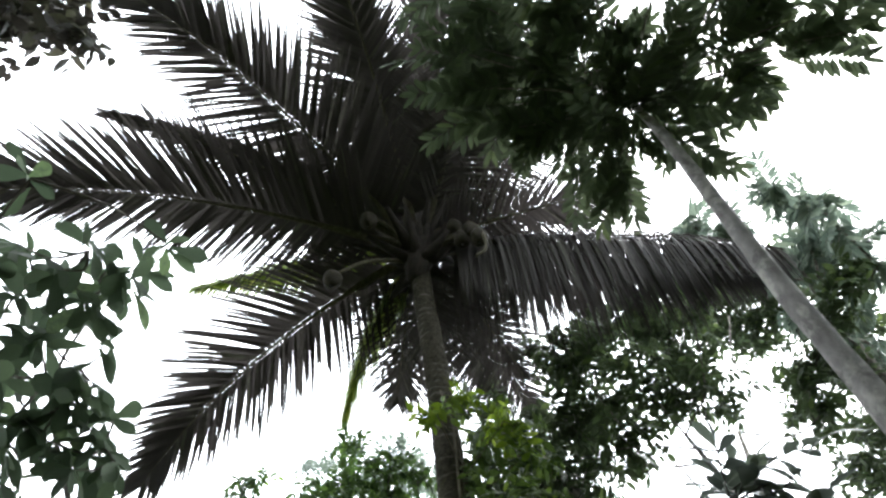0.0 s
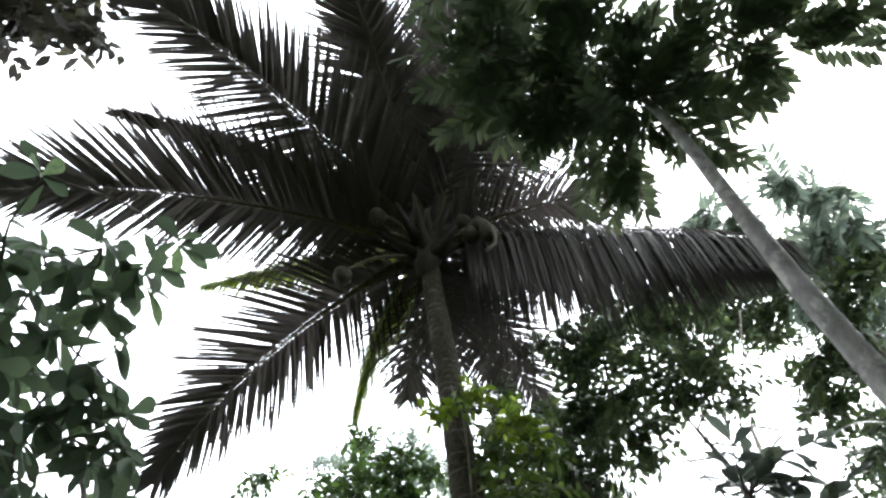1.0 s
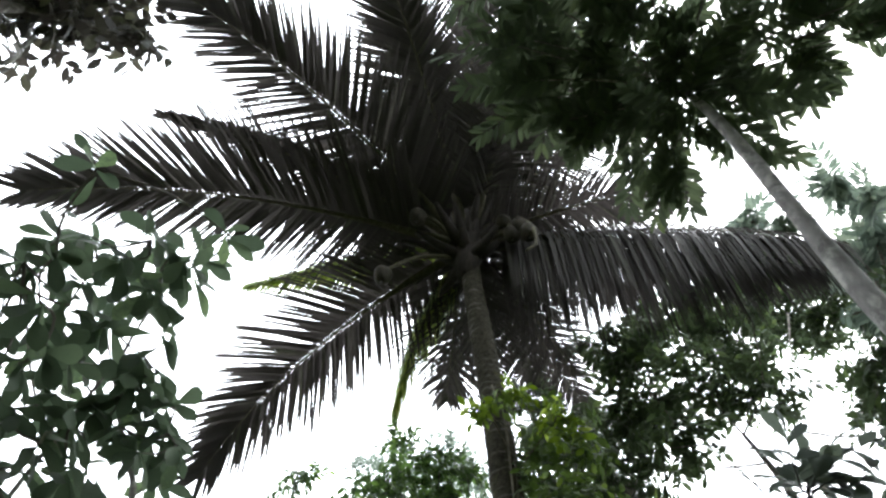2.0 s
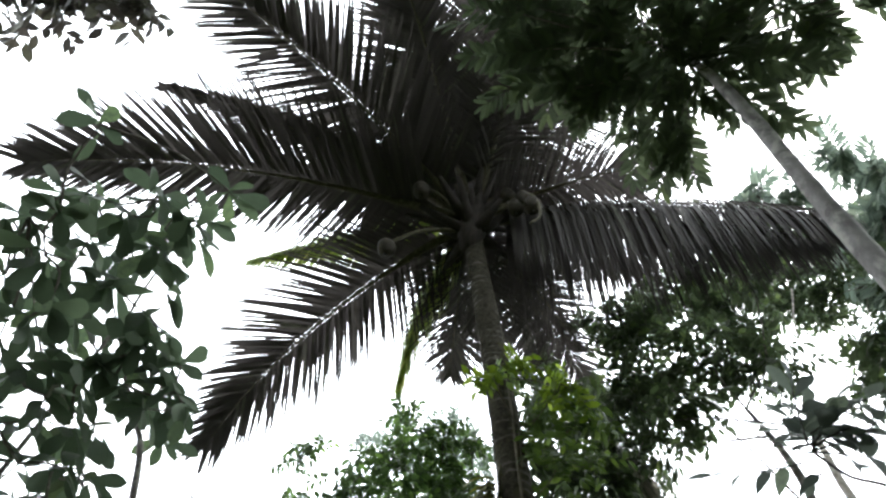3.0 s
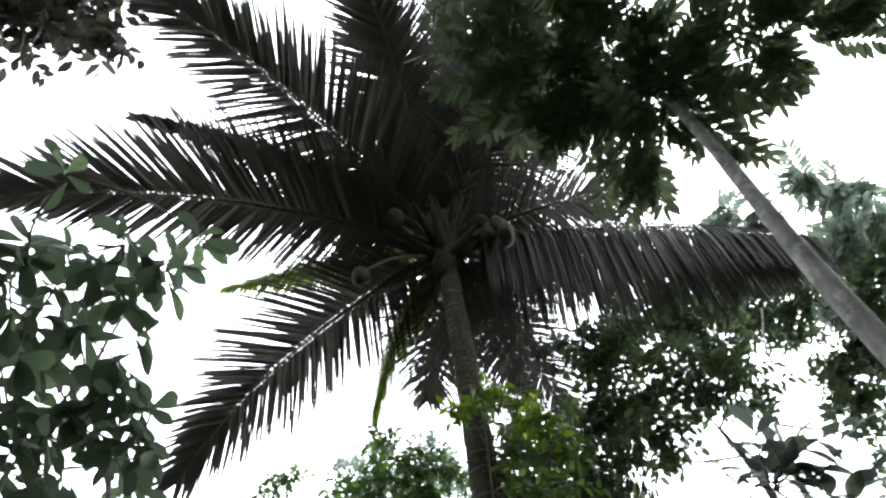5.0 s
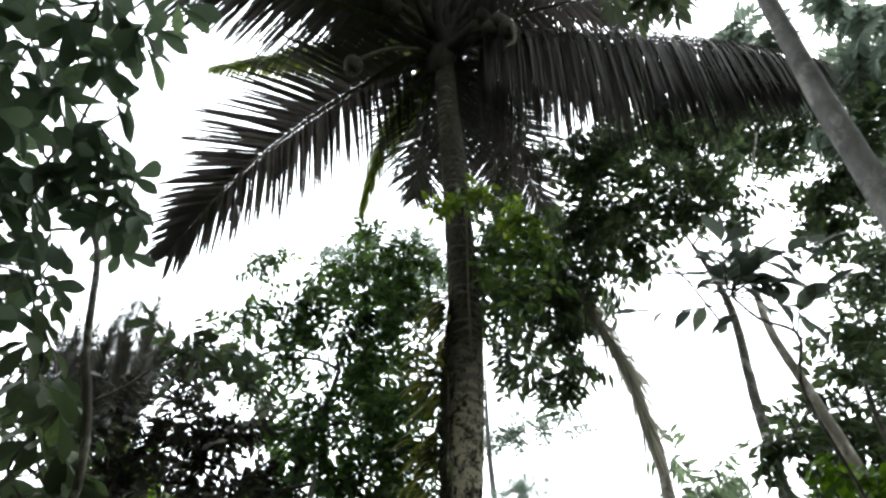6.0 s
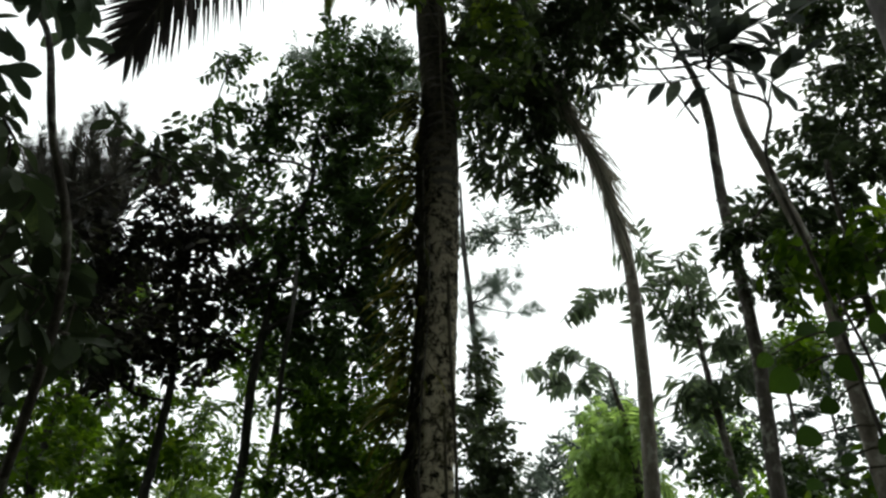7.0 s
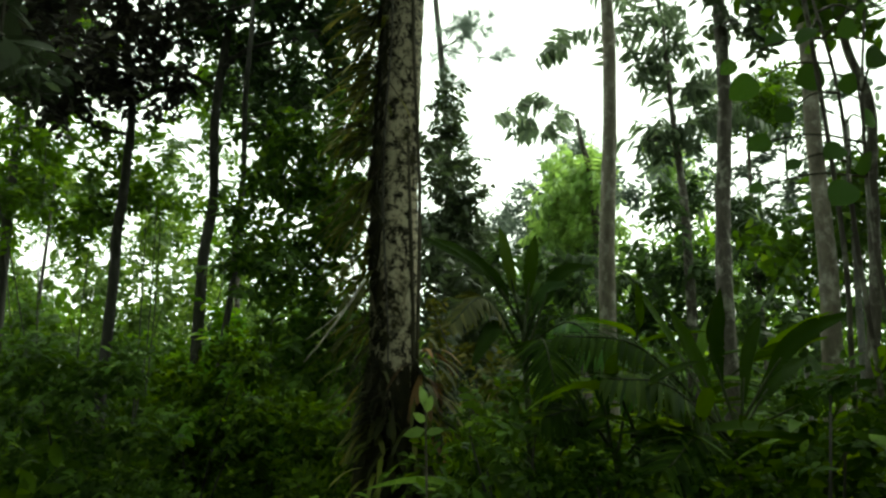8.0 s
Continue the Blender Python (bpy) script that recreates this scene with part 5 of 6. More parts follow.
# ---- conifers ----
def conifer(name, label, trunk, radii, tips, length, n, seed, kind="tuft", rise=0.5):
    rng = np.random.default_rng(seed)
    o = np.array(trunk[0], float)
    root = thing(name, label, "pine tree", place=trunk[0])
    line = bend(trunk, 30)
    v, f = tube(line, radii, 10, 0.05, rng)
    link_mesh("trunk", v - o, f, DARK_BARK, root)
    tufts = [spray(kind, rng) for _ in range(3)]
    for x, y, z, r in tips:
        c = np.array([x, y, z])
        d = np.linalg.norm(line - c, axis=1) + np.maximum(0, line[:, 2] - c[2])
        foot = line[int(np.argmin(d))]
        br = bend([foot, foot * 0.5 + c * 0.5 + np.array([0, 0, -0.05]), c], 8)
        v, f = tube(br, (0.018, 0.008), 5)
        limb = link_mesh("limb", v - o, f, DARK_BARK, root)
        at = np.repeat(br[4:], n, 0) + rng.normal(0, r * 0.25, (4 * n, 3))
        way = (c - foot)[None] / np.linalg.norm(c - foot) * 0.5 + rng.normal(0, 0.5 if kind == "tuft" else 0.15, (4 * n, 3)) + np.array([0, 0, rise])
        v, f = scatter(tufts[int(rng.integers(0, 3))], at - o, frames_of(way, np.tile([0.1, 0, 1.0], (4 * n, 1)), rng.uniform(0, 6, 4 * n)), length * rng.uniform(0.7, 1.2, 4 * n))
        link_mesh("needles", v, f, NEEDLE if kind == "tuft" else PLUME, limb, smooth=False)["kind"] = "stuff"


conifer("thin_pine", "thin dark pine with sparse needle tufts", [(1.3, 12, -0.1), (1.3, 12, 4), (1.25, 12, 6), (1.05, 12, 8.5), (1.0, 12, 10)], (0.09, 0.07, 0.06, 0.05, 0.02),
        [(1.36, 11.67, 7.41, 0.14), (1.58, 11.36, 7.3, 0.14), (1.9, 11.31, 7.41, 0.09), (2.43, 12.49, 7.3, 0.09), (1.2, 11.19, 6.2, 0.11), (1.28, 11.25, 5.68, 0.13), (1.29, 12.75, 7.44, 0.11), (1.56, 12.47, 5.66, 0.12)], 0.28, 3, 81, "tuft", 0.2)
conifer("young_conifer", "young conifer with upright brush-like tops", [(-3.9, 8, -0.1), (-3.9, 8, 3), (-3.9, 8, 5.0)], (0.06, 0.05, 0.02),
        [(-4.5, 7.85, 7.21, 0.08), (-4.16, 7.66, 7.17, 0.07), (-4.24, 8.41, 7.78, 0.08), (-5.0, 8.32, 7.28, 0.08), (-5.16, 8.19, 7.23, 0.08), (-3.8, 8.03, 7.18, 0.08), (-4.28, 8.03, 6.79, 0.07), (-4.27, 8.54, 7.22, 0.08), (-4.51, 8.02, 6.6, 0.07), (-4.76, 7.53, 6.45, 0.07), (-3.66, 7.52, 6.01, 0.07), (-4.6, 8.11, 6.15, 0.07)], 0.8, 2, 82, "plume", 2.2)


# ---- thickets and undergrowth ----
def bush(name, label, clumps, kind, length, density, leaf, seed, sag=0.2, group=""):
    """A shrub: several stems from the ground and leafy clumps on them."""
    rng = np.random.default_rng(seed)
    cx, cy = np.mean([c[0] for c in clumps]), np.mean([c[1] for c in clumps])
    o = np.array([cx, cy, 0.0])
    root = thing(name, label, "shrub", group, place=(cx, cy, 0.0))
    for x, y, z, r in clumps[::3]:
        foot = np.array([cx + 0.35 * (x - cx) + rng.normal(0, 0.1), cy + 0.35 * (y - cy) + rng.normal(0, 0.1), -0.1])
        v, f = tube(bend([foot, (foot + np.array([x, y, z])) / 2 + rng.normal(0, 0.06, 3), (x, y, z)], 8), (0.009, 0.004), 5)
        link_mesh("stem", v - o, f, DARK_BARK, root)
    v, f = sprays_in(clumps, kind, length, density, sag, rng)
    link_mesh("foliage", v - o, f, leaf, root, smooth=False)["kind"] = "stuff"


bush("dense_shrub", "dense dark green small-leaved shrub beside the palm", [(-0.42, 5.58, 2.94, 0.26), (-0.24, 5.5, 2.52, 0.3), (-0.49, 5.58, 2.32, 0.28), (-0.7, 5.24, 2.39, 0.22), (-0.22, 5.3, 2.03, 0.28), (-0.52, 5.22, 1.86, 0.28), (-0.09, 5.3, 1.67, 0.24), (-0.36, 5.22, 1.51, 0.27), (-0.73, 5.65, 1.6, 0.25), (-0.15, 5.13, 3.16, 0.2), (-0.06, 5.18, 2.84, 0.16), (-0.76, 5.56, 2.93, 0.22), (-0.66, 5.32, 3.21, 0.19), (-0.41, 5.28, 3.25, 0.19), (-0.96, 5.76, 2.75, 0.18), (-0.22, 5.7, 3.64, 0.18), (-0.92, 5.19, 2.26, 0.16), (-0.75, 5.14, 2.13, 0.18)], "alternate", 0.22, 32, GREEN_LEAF, 91)
bush("low_shrub", "low dark green shrub on the forest floor", [(-0.78, 4.6, 1.59, 0.2), (-1.05, 4.65, 1.39, 0.24), (-0.68, 4.5, 1.26, 0.23), (-0.37, 4.66, 1.18, 0.24), (-0.91, 4.71, 1.05, 0.24), (-0.1, 4.8, 1.09, 0.21), (-0.53, 4.43, 0.92, 0.22), (-1.17, 4.69, 0.99, 0.24), (-0.24, 4.32, 0.84, 0.19)], "alternate", 0.15, 32, UNDER_LEAF, 92)
bush("shady_shrub", "shaded leafy shrub on the forest floor", [(-1.56, 3.76, 1.58, 0.19), (-1.35, 3.75, 1.47, 0.19), (-1.16, 3.79, 1.55, 0.16), (-1.78, 4.16, 1.3, 0.21), (-1.34, 3.93, 1.22, 0.19), (-1.13, 4.0, 1.24, 0.17), (-1.56, 3.97, 1.04, 0.19), (-1.19, 3.84, 1.0, 0.19), (-0.93, 3.75, 0.98, 0.13), (-1.64, 3.82, 0.96, 0.13)], "alternate", 0.15, 30, GREEN_LEAF, 93)
bush("bright_shrub", "sunlit yellow-green shrub in the gap between the trunks", [(-1.65, 6.93, 1.01, 0.23), (-1.66, 6.45, 0.96, 0.19), (-1.37, 6.53, 1.23, 0.17), (-1.22, 6.38, 1.8, 0.19), (-1.37, 6.82, 2.02, 0.16), (-1.54, 6.79, 1.56, 0.2), (-1.14, 6.49, 1.51, 0.17), (-1.68, 6.61, 1.32, 0.17)], "alternate", 0.28, 30, BRIGHT_LEAF, 94)
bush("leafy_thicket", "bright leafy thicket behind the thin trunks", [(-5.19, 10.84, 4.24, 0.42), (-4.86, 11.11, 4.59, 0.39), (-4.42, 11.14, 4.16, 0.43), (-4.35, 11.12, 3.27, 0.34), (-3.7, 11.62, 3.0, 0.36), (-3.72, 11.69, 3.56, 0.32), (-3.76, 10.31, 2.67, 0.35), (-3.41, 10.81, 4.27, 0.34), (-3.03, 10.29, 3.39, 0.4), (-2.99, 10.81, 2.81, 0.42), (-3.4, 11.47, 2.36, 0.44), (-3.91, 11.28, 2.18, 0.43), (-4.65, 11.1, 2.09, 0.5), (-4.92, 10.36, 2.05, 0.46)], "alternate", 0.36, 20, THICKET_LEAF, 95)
bush("sunny_thicket", "pale green thicket behind the thin trunks, coloured as if sunlit", [(-3.6, 13.2, 5.22, 0.42), (-3.59, 12.64, 4.24, 0.5), (-2.33, 12.16, 4.15, 0.43), (-2.16, 12.43, 3.51, 0.49), (-2.52, 13.53, 2.73, 0.63), (-2.99, 12.17, 2.42, 0.56), (-1.81, 12.33, 5.01, 0.4), (-2.57, 13.16, 5.45, 0.32), (-5.27, 11.27, 4.63, 0.46), (-4.94, 11.94, 4.54, 0.42), (-4.65, 11.01, 3.51, 0.43), (-4.39, 11.73, 4.21, 0.36), (-5.56, 11.65, 3.08, 0.41), (-4.96, 11.49, 2.89, 0.4), (-4.65, 12.13, 3.25, 0.42), (-3.7, 11.45, 4.43, 0.34), (-3.51, 11.81, 3.86, 0.4), (-3.28, 11.44, 4.72, 0.29), (-4.71, 10.01, 4.84, 0.28), (-3.8, 11.73, 3.2, 0.35), (-3.07, 11.35, 3.15, 0.33), (-3.21, 12.31, 4.17, 0.31)], "fine", 0.42, 17, THICKET_LEAF, 96)
bush("dark_thicket", "dark leafy thicket under the trees", [(-3.48, 7.95, 1.63, 0.41), (-2.91, 8.23, 1.63, 0.43), (-2.34, 8.75, 1.64, 0.46), (-1.49, 8.32, 1.75, 0.44), (-0.85, 8.14, 1.62, 0.44), (-0.11, 7.91, 2.1, 0.37), (-0.1, 8.22, 1.37, 0.38), (-2.78, 9.01, 1.11, 0.47), (-3.23, 7.96, 1.17, 0.41), (-1.76, 8.56, 1.12, 0.45), (-1.06, 8.99, 1.09, 0.41), (-4.01, 8.74, 2.16, 0.26)], "alternate", 0.32, 28, GREEN_LEAF, 97)
bush("green_thicket", "leafy green thicket beyond the ginger plants", [(1.4, 8.72, 2.72, 0.42), (2.07, 9.19, 2.64, 0.52), (2.42, 8.52, 2.7, 0.42), (3.38, 9.0, 2.63, 0.44), (3.71, 8.7, 2.74, 0.43), (4.53, 9.47, 2.69, 0.47), (5.29, 9.46, 3.09, 0.48), (5.78, 9.33, 2.92, 0.55), (6.13, 8.84, 3.07, 0.45), (7.12, 9.37, 3.34, 0.48), (1.68, 9.6, 2.23, 0.54), (2.41, 8.84, 2.03, 0.5), (3.51, 9.03, 2.04, 0.51), (4.34, 8.57, 2.01, 0.49), (5.35, 8.51, 2.15, 0.49), (6.85, 9.28, 2.36, 0.55), (3.65, 8.45, 3.41, 0.32), (4.21, 9.13, 3.89, 0.31), (4.95, 8.51, 3.44, 0.32), (4.97, 9.21, 3.76, 0.31)], "alternate", 0.38, 26, MID_LEAF, 98)
bush("hazy_thicket", "grey-green thicket beyond the pale trunks, haze put into its leaf colour", [(3.80, 10.25, 4.13, 0.36), (4.25, 10.14, 4.52, 0.27), (4.69, 9.81, 4.85, 0.20), (5.22, 9.98, 5.00, 0.19), (5.23, 9.92, 4.39, 0.32), (5.76, 9.76, 4.52, 0.33), (5.78, 10.23, 3.98, 0.38), (6.24, 9.94, 4.08, 0.38), (6.48, 9.54, 4.30, 0.38), (6.14, 9.47, 3.60, 0.37), (6.05, 8.96, 5.08, 0.27), (6.32, 8.64, 5.29, 0.27), (4.76, 10.24, 3.90, 0.37), (6.00, 9.43, 4.83, 0.28)], "alternate", 0.4, 18, HAZE_LEAF, 107)
bush("foot_shrub", "leafy undergrowth round the foot of the palm", [(0.42, 3.73, 1.14, 0.12), (0.64, 3.82, 1.23, 0.14), (0.51, 3.54, 1.01, 0.16), (0.77, 3.54, 1.15, 0.13), (0.82, 3.55, 0.97, 0.16), (1.11, 3.7, 0.99, 0.17), (0.23, 3.75, 1.01, 0.11), (1.2, 3.41, 0.96, 0.15), (1.6, 3.51, 0.99, 0.16), (1.88, 3.38, 1.03, 0.15), (2.27, 3.47, 1.03, 0.19), (0.71, 3.72, 1.43, 0.1)], "alternate", 0.2, 26, UNDER_LEAF, 99)
bush("deep_thicket", "deep shaded thicket under the thin trees", [(-4.22, 8.06, 4.22, 0.38), (-3.57, 8.11, 4.04, 0.38), (-2.61, 7.14, 3.88, 0.31), (-2.17, 7.5, 3.76, 0.35), (-1.86, 8.0, 4.23, 0.32), (-3.57, 7.61, 3.42, 0.38), (-2.8, 7.44, 3.28, 0.37), (-2.31, 7.9, 3.32, 0.39), (-1.7, 7.99, 3.53, 0.37), (-1.15, 7.22, 3.93, 0.32), (-0.76, 7.62, 4.45, 0.35), (-0.88, 7.22, 3.47, 0.34), (-0.39, 7.26, 3.72, 0.35), (-3.89, 7.63, 3.14, 0.34), (-0.42, 7.34, 3.17, 0.31)] + [(-3.57, 6.37, 4.21, 0.25), (-3.48, 7.05, 4.19, 0.26), (-3.27, 6.27, 3.49, 0.26), (-3.34, 7.47, 3.85, 0.30), (-3.11, 7.70, 4.31, 0.28), (-2.57, 7.24, 3.57, 0.28), (-2.38, 7.65, 4.05, 0.27), (-3.33, 7.38, 3.31, 0.30), (-2.73, 7.32, 3.14, 0.28), (-2.13, 7.25, 3.24, 0.25), (-3.23, 6.20, 3.00, 0.25), (-2.73, 7.87, 4.65, 0.25)], "alternate", 0.3, 15, GREEN_LEAF, 101)
bush("trunk_side_shrub", "fine-leaved shrub rising behind the palm trunk", [(0.68, 6.46, 4.03, 0.16), (0.69, 6.08, 3.57, 0.17), (0.61, 5.92, 3.17, 0.19), (0.8, 6.31, 3.03, 0.2), (0.56, 5.99, 2.72, 0.21), (0.77, 5.82, 2.56, 0.2), (0.58, 6.63, 3.63, 0.16)] + [(0.67, 5.93, 2.33, 0.19), (0.8, 5.88, 2.04, 0.21), (0.74, 6.18, 1.78, 0.24), (0.92, 5.77, 1.59, 0.22), (0.72, 6.45, 1.4, 0.25), (0.57, 5.83, 2.69, 0.14), (0.64, 5.8, 3.02, 0.14), (0.84, 6.6, 3.46, 0.13), (0.65, 6.21, 2.52, 0.22), (0.88, 6.57, 2.74, 0.21), (0.97, 6.54, 2.42, 0.23), (0.7, 6.4, 2.09, 0.25), (0.83, 5.79, 2.92, 0.14), (0.59, 6.32, 3.05, 0.13), (0.89, 5.82, 2.04, 0.23)] + [(0.45, 5.03, 2.85, 0.09), (0.52, 5.66, 2.65, 0.11), (0.47, 5.25, 2.28, 0.11), (0.51, 5.59, 2.02, 0.11), (0.5, 5.42, 3.21, 0.07), (0.52, 5.61, 1.76, 0.11)] + [(0.39, 4.89, 2.49, 0.06), (0.40, 4.76, 2.32, 0.07), (0.41, 5.10, 2.21, 0.06), (0.43, 5.32, 2.08, 0.07), (0.46, 5.55, 1.93, 0.09), (0.49, 5.25, 1.74, 0.11), (0.57, 5.03, 1.89, 0.10), (0.56, 4.94, 2.11, 0.09), (0.55, 5.37, 2.36, 0.09), (0.82, 5.65, 2.02, 0.12)], "alternate", 0.24, 34, DARK_LEAF, 100)


bush("pale_herbs", "few pale yellow-green herbs catching the light", [(-1.06, 4.49, 1.17, 0.08), (-1.17, 4.69, 1.09, 0.09), (-0.94, 4.38, 1.25, 0.07), (-0.71, 4.62, 1.32, 0.06), (-1.74, 4.6, 1.43, 0.06), (-0.78, 4.45, 1.55, 0.06), (-0.47, 4.4, 1.08, 0.06)], "alternate", 0.16, 18, BRIGHT_LEAF, 103, 0.1)
bush("broad_leaved_herbs", "patch of broad-leaved herbs among the paddle plants", [(0.46, 2.87, 1.17, 0.06), (0.66, 2.96, 1.11, 0.08), (0.81, 2.78, 1.24, 0.06), (0.97, 2.88, 1.1, 0.07), (1.31, 2.96, 1.1, 0.08), (0.53, 2.82, 1.32, 0.05), (1.53, 2.78, 1.1, 0.06), (0.34, 2.74, 1.12, 0.05), (1.21, 3.02, 1.22, 0.06)], "whorl", 0.13, 14, GREEN_LEAF, 104, 0.1)

# darkest leaf colour used here, so the shade below the blades is painted in
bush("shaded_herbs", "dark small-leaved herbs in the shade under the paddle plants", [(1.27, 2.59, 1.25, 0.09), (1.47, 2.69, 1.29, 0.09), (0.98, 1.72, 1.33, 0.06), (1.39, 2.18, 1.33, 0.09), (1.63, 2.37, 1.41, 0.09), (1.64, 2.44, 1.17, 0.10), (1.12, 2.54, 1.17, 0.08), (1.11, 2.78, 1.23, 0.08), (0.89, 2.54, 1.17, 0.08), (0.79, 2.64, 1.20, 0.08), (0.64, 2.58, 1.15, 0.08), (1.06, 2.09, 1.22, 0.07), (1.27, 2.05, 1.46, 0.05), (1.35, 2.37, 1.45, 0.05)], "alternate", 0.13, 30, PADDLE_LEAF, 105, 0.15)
bush("fern_side_shrub", "low bright green leafy shrub near the palm foot", [(0.43, 3.10, 1.27, 0.06), (0.52, 3.14, 1.20, 0.06), (0.57, 3.02, 1.28, 0.05), (0.65, 2.88, 1.31, 0.05), (0.35, 3.01, 1.20, 0.05), (0.77, 2.84, 1.35, 0.06), (0.97, 2.99, 1.30, 0.06), (1.21, 3.18, 1.32, 0.06), (0.63, 2.98, 1.43, 0.05)], "alternate", 0.12, 26, GREEN_LEAF, 106, 0.15)
bush("olive_shrub", "ragged olive-green and brown shrub beside the foot of the palm", [(0.39, 4.51, 1.92, 0.06), (0.45, 4.73, 1.76, 0.08), (0.53, 4.66, 1.58, 0.09), (0.67, 4.64, 1.68, 0.09), (0.66, 4.81, 1.87, 0.08), (0.68, 4.25, 1.51, 0.09), (0.43, 4.40, 1.45, 0.08), (0.80, 4.20, 1.57, 0.08), (0.81, 4.45, 1.38, 0.10), (0.64, 4.70, 1.37, 0.09)], "alternate", 0.16, 24, FERN_LEAF, 108, 0.3)


def undergrowth():
    rng = np.random.default_rng(160)
    clumps = [(rng.uniform(-5, 6), rng.uniform(2.4, 9), rng.uniform(0.15, 0.75), rng.uniform(0.3, 0.5)) for _ in range(330)]
    clumps = [c for c in clumps if abs(c[0] - 0.17) > 0.3 or abs(c[1] - 4.2) > 0.4]
    v, f = sprays_in(clumps, "alternate", 0.26, 15, 0.0, rng)
    ob = link_mesh("undergrowth", v, f, UNDER_LEAF, smooth=False)
    tagged(ob, "dense dark green herbs covering the forest floor", "undergrowth", kind="stuff")


undergrowth()


def ginger(at, stems, height, seed, meshes):
    """A clump of tall arching canes, each with two rows of long blades."""
    rng = np.random.default_rng(seed)
    root = thing("ginger_plant", "clump of tall ginger canes with long dark green blades", "ginger plant", "ginger plants by the palm", place=(at[0], at[1], -0.05))
    for k in range(stems):
        a = rng.uniform(0, 6.28)
        lean = rng.uniform(0.25, 0.9)
        h = height * rng.uniform(0.75, 1.05)
        out = np.array([math.cos(a), math.sin(a), 0])
        line = bend([out * 0.06, out * (0.1 + 0.12 * lean) + np.array([0, 0, h * 0.45]), out * (0.2 + 0.42 * lean) + np.array([0, 0, h * 0.82]), out * (0.3 + 0.85 * lean) + np.array([0, 0, h])], 24)
        v, f = tube(line, (0.014, 0.011, 0.005), 6)
        cane = link_mesh("cane", v, f, GREEN_STALK, root)
        side = np.array([-math.sin(a), math.cos(a), 0])
        for j in range(12):
            s = 0.3 + 0.7 * j / 11
            i = min(22, int(s * 23))
            d = line[i + 1] - line[i]
            d /= np.linalg.norm(d)
            way = d * 0.75 + side * (0.75 if j % 2 else -0.75) + rng.normal(0, 0.12, 3)
            hang_leaf(cane, meshes[int(rng.integers(0, len(meshes)))], line[i], way if j < 11 else d, rng.uniform(0.3, 0.46), rng)


for k, (x, y, n, h) in enumerate(((1.5, 4.3, 5, 1.75), (2.3, 3.9, 5, 1.8), (0.9, 4.4, 5, 1.6), (0.98, 3.65, 4, 1.35), (1.3, 3.3, 6, 1.6), (1.75, 3.1, 5, 1.5), (2.1, 3.2, 5, 1.5))):
    ginger((x, y), n, h, 110 + k, STRAP if k != 1 else STRAP + STRAP_GREEN)


def paddle(parent, base, mid, tip, width, leaf, seed):
    """One long arching blade with a raised midrib, ribbed and slightly wavy, on its stalk."""
    rng = np.random.default_rng(seed)
    line = bend([base, mid, tip], 90)
    v, f = tube(line[:38:3], (0.008, 0.005), 6)
    stalk = link_mesh("leaf_stalk", v, f, GREEN_STALK, parent)
    p = line[24:]
    n = len(p)
    t = np.gradient(p, axis=0)
    t /= np.linalg.norm(t, axis=1)[:, None]
    side = np.cross(t, np.array([0.25 * rng.normal(), -0.75, 0.65]))
    side /= np.linalg.norm(side, axis=1)[:, None]
    up = np.cross(side, t)
    s = np.linspace(0, 1, n)
    half = 0.82 * width * np.clip(np.sin(np.pi * s ** 0.8) ** 0.75, 0.02, 1)
    torn = 1 - 0.3 * (rng.random((2, n)) < 0.02)
    cols = (-1, -0.66, -0.33, 0, 0.33, 0.66, 1)
    vs = []
    for c in cols:
        lift = 0.28 * abs(c) + 0.09 * np.sin(s * 17 + 3 * c + seed) * abs(c) + 0.05 * np.sin(s * 150 - 9 * abs(c)) * (0.3 + abs(c))
        edge = torn[int(c > 0)] if abs(c) == 1 else 1.0
        vs.append(p + side * (half * c * edge)[:, None] + up * (half * lift)[:, None])
    vs = np.stack(vs, 1).reshape(-1, 3)
    fs = []
    for i in range(n - 1):
        for k in range(6):
            a = i * 7 + k
            fs += [(a, a + 1, a + 8), (a, a + 8, a + 7)]
    link_mesh("blade", vs, fs, leaf, stalk)


def feather(parent, base, mid, tip, reach, leaf, seed):
    """One arching leaf with two rows of narrow leaflets on its stalk."""
    rng = np.random.default_rng(seed)
    line = bend([base, mid, tip], 50)
    v, f = tube(line[::3], (0.008, 0.005, 0.003), 6)
    stalk = link_mesh("leaf_stalk", v, f, GREEN_STALK, parent)
    for i in range(12, 50):
        d0 = line[min(i + 1, 49)] - line[min(i + 1, 49) - 1]
        d0 /= np.linalg.norm(d0)
        side = np.cross(d0, (0, -0.6, 0.8))
        side /= np.linalg.norm(side)
        s = (i - 12) / 37
        for w in (-1, 1):
            d = d0 * (0.45 + 0.6 * s) + side * w + rng.normal(0, 0.09, 3)
            d /= np.linalg.norm(d)
            ln = reach * (0.5 + 0.5 * math.sin(math.pi * (0.2 + 0.75 * s))) * rng.uniform(0.85, 1.1)
            p, vs = line[i], []
            for j in range(5):
                h = 0.011 * (0.35, 1.0, 0.9, 0.6, 0.05)[j]
                vs += [p - d0 * h, p + d0 * h]
                d = d + np.array([0, 0, -0.16])
                d /= np.linalg.norm(d)
                p = p + d * ln / 4
            link_mesh("leaflet", np.array(vs), [q for a in (0, 2, 4, 6) for q in ((a, a + 1, a + 3), (a, a + 3, a + 2))], leaf, stalk)


